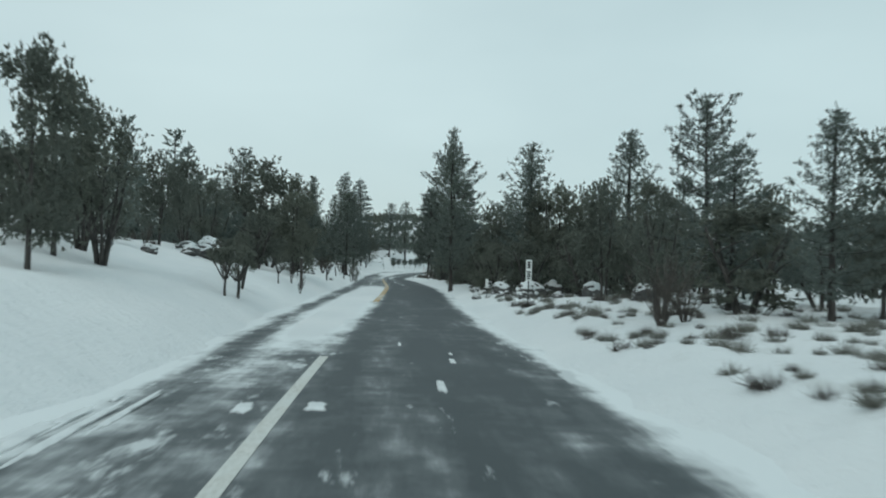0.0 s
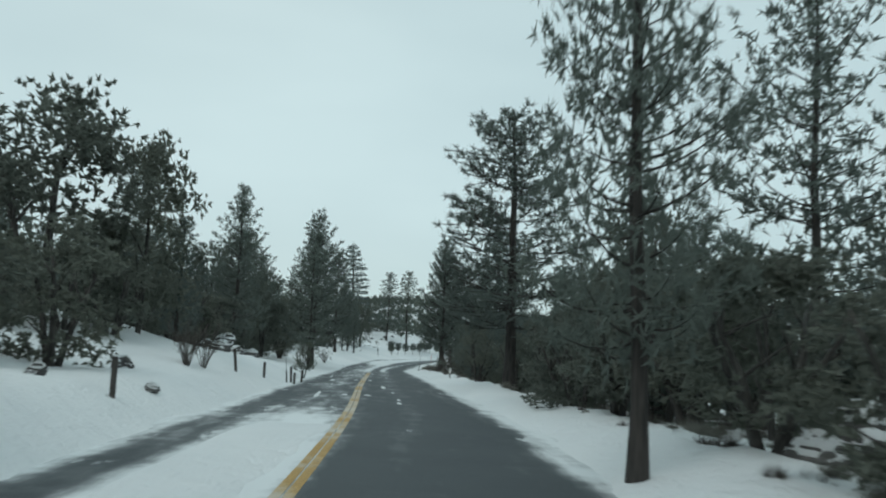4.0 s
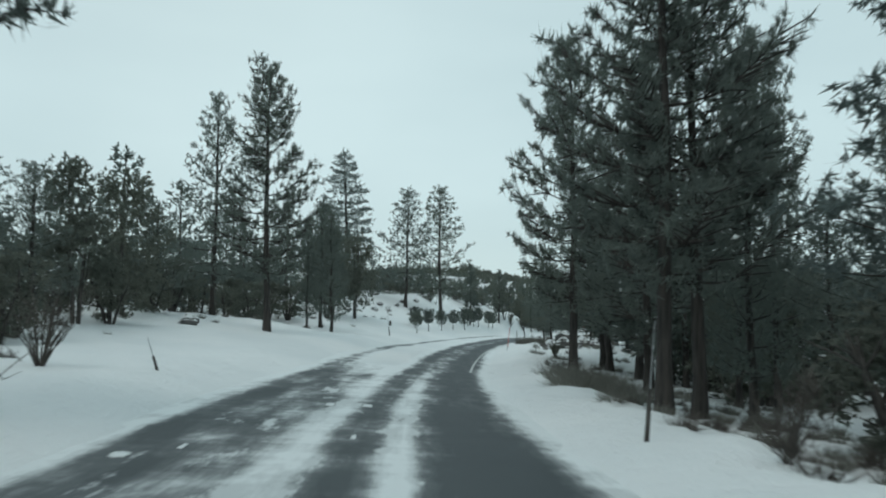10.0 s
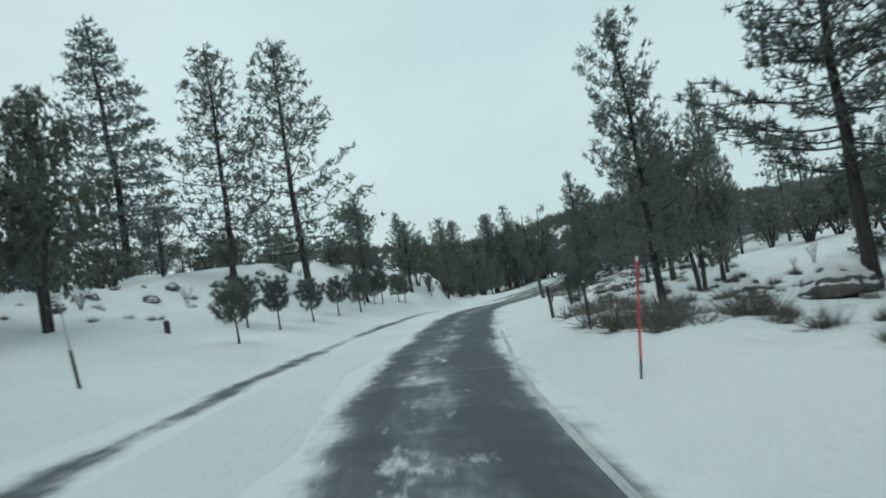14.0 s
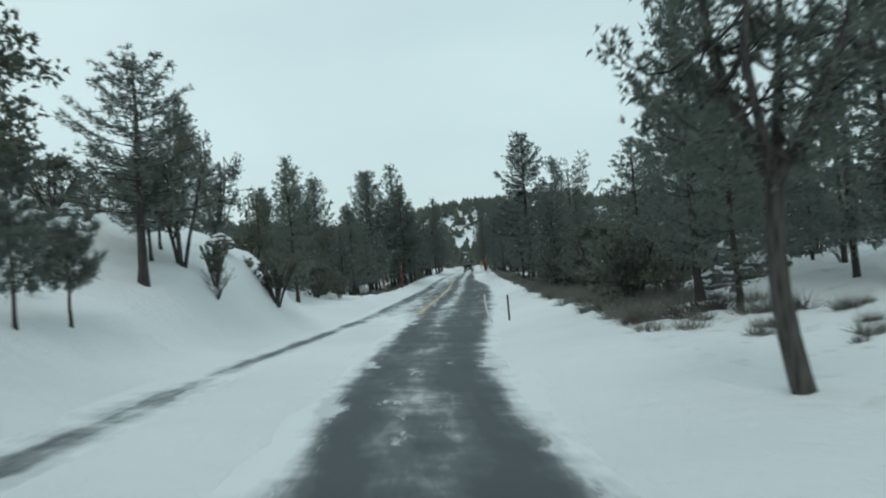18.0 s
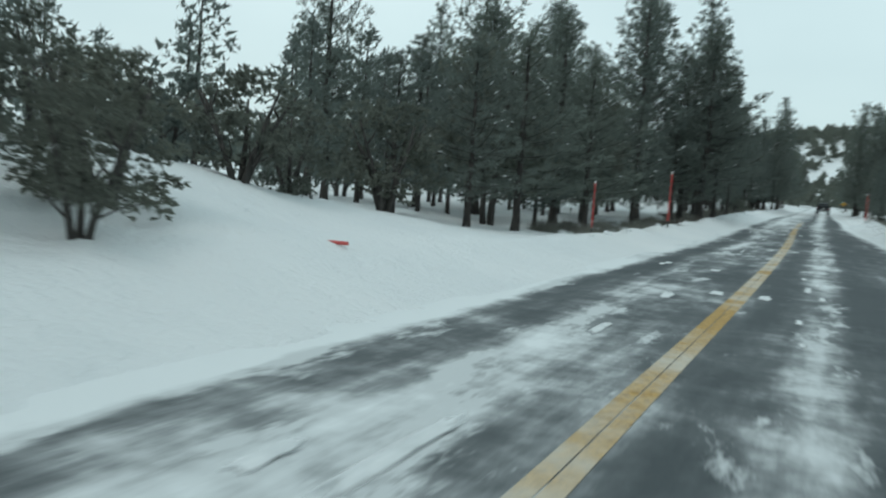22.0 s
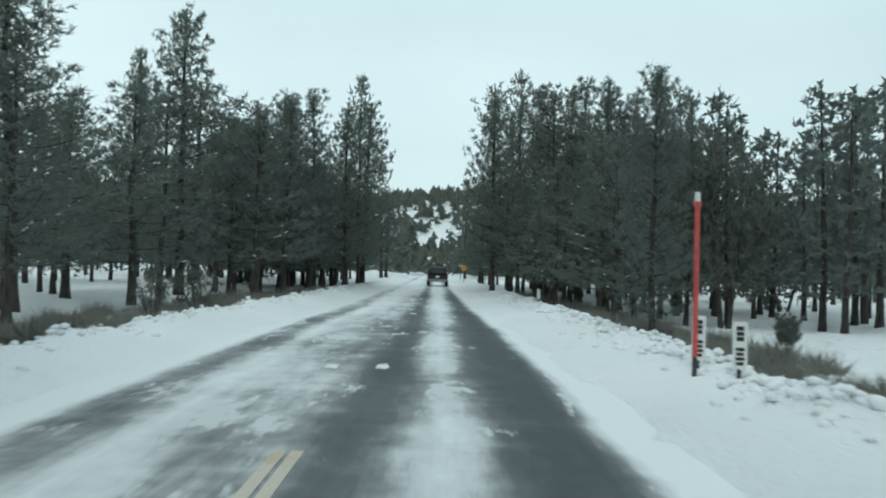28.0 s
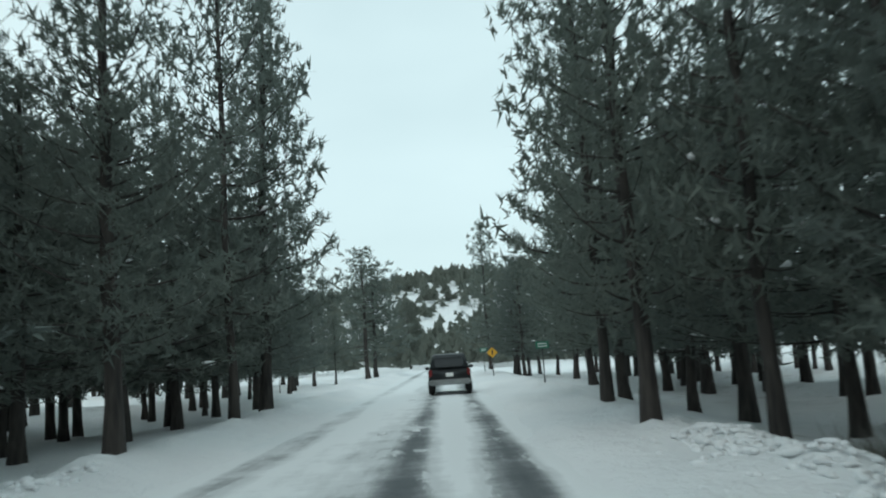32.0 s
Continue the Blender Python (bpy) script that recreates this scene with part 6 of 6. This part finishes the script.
brush_belt(520, 3, 62, 5.0, 14, (0.25, 0.75), 0.35)
brush_belt(60, 2, 26, 4.9, 9, (0.3, 0.7), 0.5)
brush_belt(300, 60, 140, 5.4, 12, (0.5, 1.1), 0.4)
brush_belt(260, 140, 215, 5.6, 14, (0.4, 1.0), 0.4)
brush_belt(700, 216, 352, 5.7, 9.0, (0.7, 1.5), 0.2)
brush_belt(160, 226, 262, 5.8, 8.0, (0.8, 1.5), 0.1, 10)
brush_belt(330, 268, 350, -8.5, -4.9, (0.6, 1.4), 0.2)
brush_belt(120, 20, 200, -15, -8, (0.4, 0.8), 0.6)

brush_belt(24, 133, 141, 5.4, 7.6, (1.4, 2.2), 0.0, 24)
brush_belt(20, 166, 178, 4.6, 6.5, (0.9, 1.5), 0.2, 20)
brush_belt(26, 305, 321, -6.2, -4.9, (0.9, 1.5), 0.1, 26)
brush_belt(30, 308, 326, 6.0, 9.0, (0.8, 1.5), 0.3, 12)
for dk, label in ((True, "dark twiggy undergrowth poking through snow"), (False, "dry pale sagebrush scattered over the snow")):
    V, F, n0 = [], [], 0
    for (dark, v), spots in SPARE.items():
        if dark != dk:
            continue
        vs, fs = mesh_arrays((BRUSH_DARK if dk else BRUSH)[v])
        for x, y, z, k, a in spots:
            ca, sa = math.cos(a), math.sin(a)
            V.append(np.stack([x + k * (ca * vs[:, 0] - sa * vs[:, 1]), y + k * (sa * vs[:, 0] + ca * vs[:, 1]), z + k * vs[:, 2]], 1))
            F.append(np.array(fs) + n0)
            n0 += len(vs)
    tagged(new("scattered_brush", raw_mesh("scattered_brush", np.vstack(V), np.vstack(F), TWIG if dk else SAGE)), label, "brush", kind="stuff")

# lumps thrown up by the plough along the right-hand edge
LUMPS = []
for k in range(3):
    bm = bmesh.new()
    bmesh.ops.create_icosphere(bm, subdivisions=2, radius=1)
    off = Vector((k * 7.1, 3.3, 1.7))
    for v in bm.verts:
        v.co *= 1 + 0.3 * noise.noise(v.co * 1.3 + off) + 0.16 * noise.noise(v.co * 3 + off)
        v.co.z *= 0.7
    me = bpy.data.meshes.new("snow_lump")
    bm.to_mesh(me)
    bm.free()
    me.polygons.foreach_set("use_smooth", [True] * len(me.polygons))
    me.materials.append(CRUST)
    LUMPS.append(me)
for k in range(300):
    s = float(rr.choice([rr.uniform(290, 352), rr.uniform(300, 352), rr.uniform(285, 352), rr.uniform(262, 285)]))
    d = rr.normal(4.9, 0.4) if rr.uniform() < 0.75 else -rr.normal(4.5, 0.35)
    x, y = place(s, d)
    ob = tagged(new("snow_lump", LUMPS[k % 3]), "lump of white snow thrown up by the plough", "snow lump", "ploughed snow lumps")
    z = rr.uniform(0.035, 0.10)
    ob.location = (x, y, ground_z(x, y) + z * 0.15)
    ob.scale, ob.rotation_euler = (z * rr.uniform(0.9, 1.6), z, z), (rr.uniform(-0.4, 0.4), rr.uniform(-0.4, 0.4), rr.uniform(0, 6))

# the rest of the crust along the crest, too many lumps to count
lump = bmesh.new()
bmesh.ops.create_icosphere(lump, subdivisions=1, radius=1)
lv = np.array([v.co[:] for v in lump.verts])
lf = np.array([[v.index for v in f.verts] for f in lump.faces])
lump.free()
V, F = [], []
for k in range(3600):
    right = rr.uniform() < 0.72
    s = 354 - 66 * rr.uniform() ** 1.5
    d = rr.normal(5.0, 0.36) if right else -rr.normal(4.6, 0.25)
    x, y = place(s, d)
    z = rr.uniform(0.025, 0.07)
    V.append(np.array([x, y, 0]) + lv * (1 + rr.normal(0, 0.16, (len(lv), 1))) * (z * rr.uniform(0.8, 1.6), z * rr.uniform(0.8, 1.6), z * 0.8))
    F.append(lf + k * len(lv))
where = np.array([v.mean(0)[:2] for v in V])
for v, z in zip(V, land(where[:, 0], where[:, 1])[0]):
    v[:, 2] += z + 0.01
crest = raw_mesh("snow_crust", np.vstack(V), np.vstack(F), CRUST)
crest.polygons.foreach_set("use_smooth", [True] * len(crest.polygons))
tagged(new("snow_crust", crest), "broken crust of ploughed snow along the road edge", "snow crust", kind="stuff")

# ---- the vehicle ahead ----
CAR_PAINT = simple("dark_car_paint", (0.022, 0.027, 0.030), (0.038, 0.043, 0.046), 3, 0.35, 0.2, 0)
CAR_GLASS = simple("dark_car_glass", (0.012, 0.014, 0.016), (0.02, 0.022, 0.024), 3, 0.1, 0, 0)
CHROME = simple("grey_bumper", (0.20, 0.21, 0.21), (0.34, 0.35, 0.35), 6, 0.4, 0.4, 0)
TYRE = simple("tyre_rubber", (0.015, 0.015, 0.015), (0.03, 0.03, 0.03), 10, 0.9)
LAMP = simple("red_tail_lamp", (0.16, 0.012, 0.012), (0.26, 0.02, 0.02), 8, 0.3, 0, 0)


def loft(profile, mat_width):
    """A closed side profile (y, z, half width) drawn out to both sides."""
    bm = bmesh.new()
    left = [bm.verts.new((-w, y, z)) for y, z, w in profile]
    right = [bm.verts.new((w, y, z)) for y, z, w in profile]
    n = len(profile)
    for k in range(n):
        bm.faces.new((left[k], left[(k + 1) % n], right[(k + 1) % n], right[k]))
    bm.faces.new(left[::-1]), bm.faces.new(right)
    bmesh.ops.bevel(bm, geom=list(bm.edges), offset=mat_width, segments=2, affect="EDGES")
    bmesh.ops.recalc_face_normals(bm, faces=bm.faces)
    return bm


def vehicle(s, d):
    x, y = place(s, d)
    i = int(round(s - LINE_S[0]))
    ob = tagged(new("sport_utility_vehicle"), "dark sport utility vehicle seen from behind on the snowy road", "car")
    ob.location = (x, y, road_z(s, d))
    ob.rotation_euler = (0, 0, math.atan2(-tang[i, 0], tang[i, 1]))
    part("body", loft([(-2.25, 0.45, 0.88), (-2.3, 0.75, 0.93), (-2.22, 1.08, 0.92), (1.2, 1.1, 0.92), (2.1, 0.98, 0.86), (2.3, 0.7, 0.86), (2.25, 0.42, 0.86)], 0.05), CAR_PAINT, ob, "", True)
    part("cabin", loft([(-2.18, 1.08, 0.88), (-1.98, 1.68, 0.70), (-1.7, 1.76, 0.68), (0.1, 1.76, 0.68), (0.4, 1.68, 0.70), (1.25, 1.09, 0.86)], 0.05), CAR_PAINT, ob, "", True)
    bm = box_bm(1.24, 0.02, 0.44, (0, 0, 0), 0.06)
    bmesh.ops.rotate(bm, verts=bm.verts, cent=(0, 0, 0), matrix=Matrix.Rotation(radians(-18), 3, "X"))
    bmesh.ops.translate(bm, verts=bm.verts, vec=(0, -2.12, 1.39))
    part("rear_window", bm, CAR_GLASS, ob)
    part("bumper", box_bm(1.78, 0.2, 0.24, (0, -2.3, 0.55), 0.05), CHROME, ob, "pale grey bumper")
    part("number_plate", box_bm(0.32, 0.01, 0.16, (0, -2.335, 0.86)), SIGN_WHITE, ob)
    for sx in (-1, 1):
        part("tail_lamp", box_bm(0.14, 0.06, 0.34, (sx * 0.82, -2.27, 0.94), 0.03), LAMP, ob)
        part("wing_mirror", box_bm(0.2, 0.1, 0.16, (sx * 1.02, 0.75, 1.14), 0.04), CAR_PAINT, ob)
        for wy in (-1.4, 1.4):
            w = part("wheel", box_bm(0.02, 0.02, 0.02, (sx * 0.84, wy, 0.36)), DARK_STEEL, ob)
            bm = bmesh.new()
            bmesh.ops.create_cone(bm, cap_ends=True, segments=24, radius1=0.36, radius2=0.36, depth=0.24, matrix=Matrix.Translation((sx * 0.82, wy, 0.36)) @ Matrix.Rotation(radians(90), 4, "Y"))
            bmesh.ops.bevel(bm, geom=[e for e in bm.edges if len(e.link_faces) == 2 and e.calc_face_angle() > 1], offset=0.05, segments=2, affect="EDGES")
            part("tyre", bm, TYRE, w)
            bm = bmesh.new()
            bmesh.ops.create_cone(bm, cap_ends=True, segments=20, radius1=0.21, radius2=0.19, depth=0.05, matrix=Matrix.Translation((sx * 0.945, wy, 0.36)) @ Matrix.Rotation(radians(90 * sx), 4, "Y"))
            part("rim", bm, STEEL, w)


vehicle(379.0, 1.2)
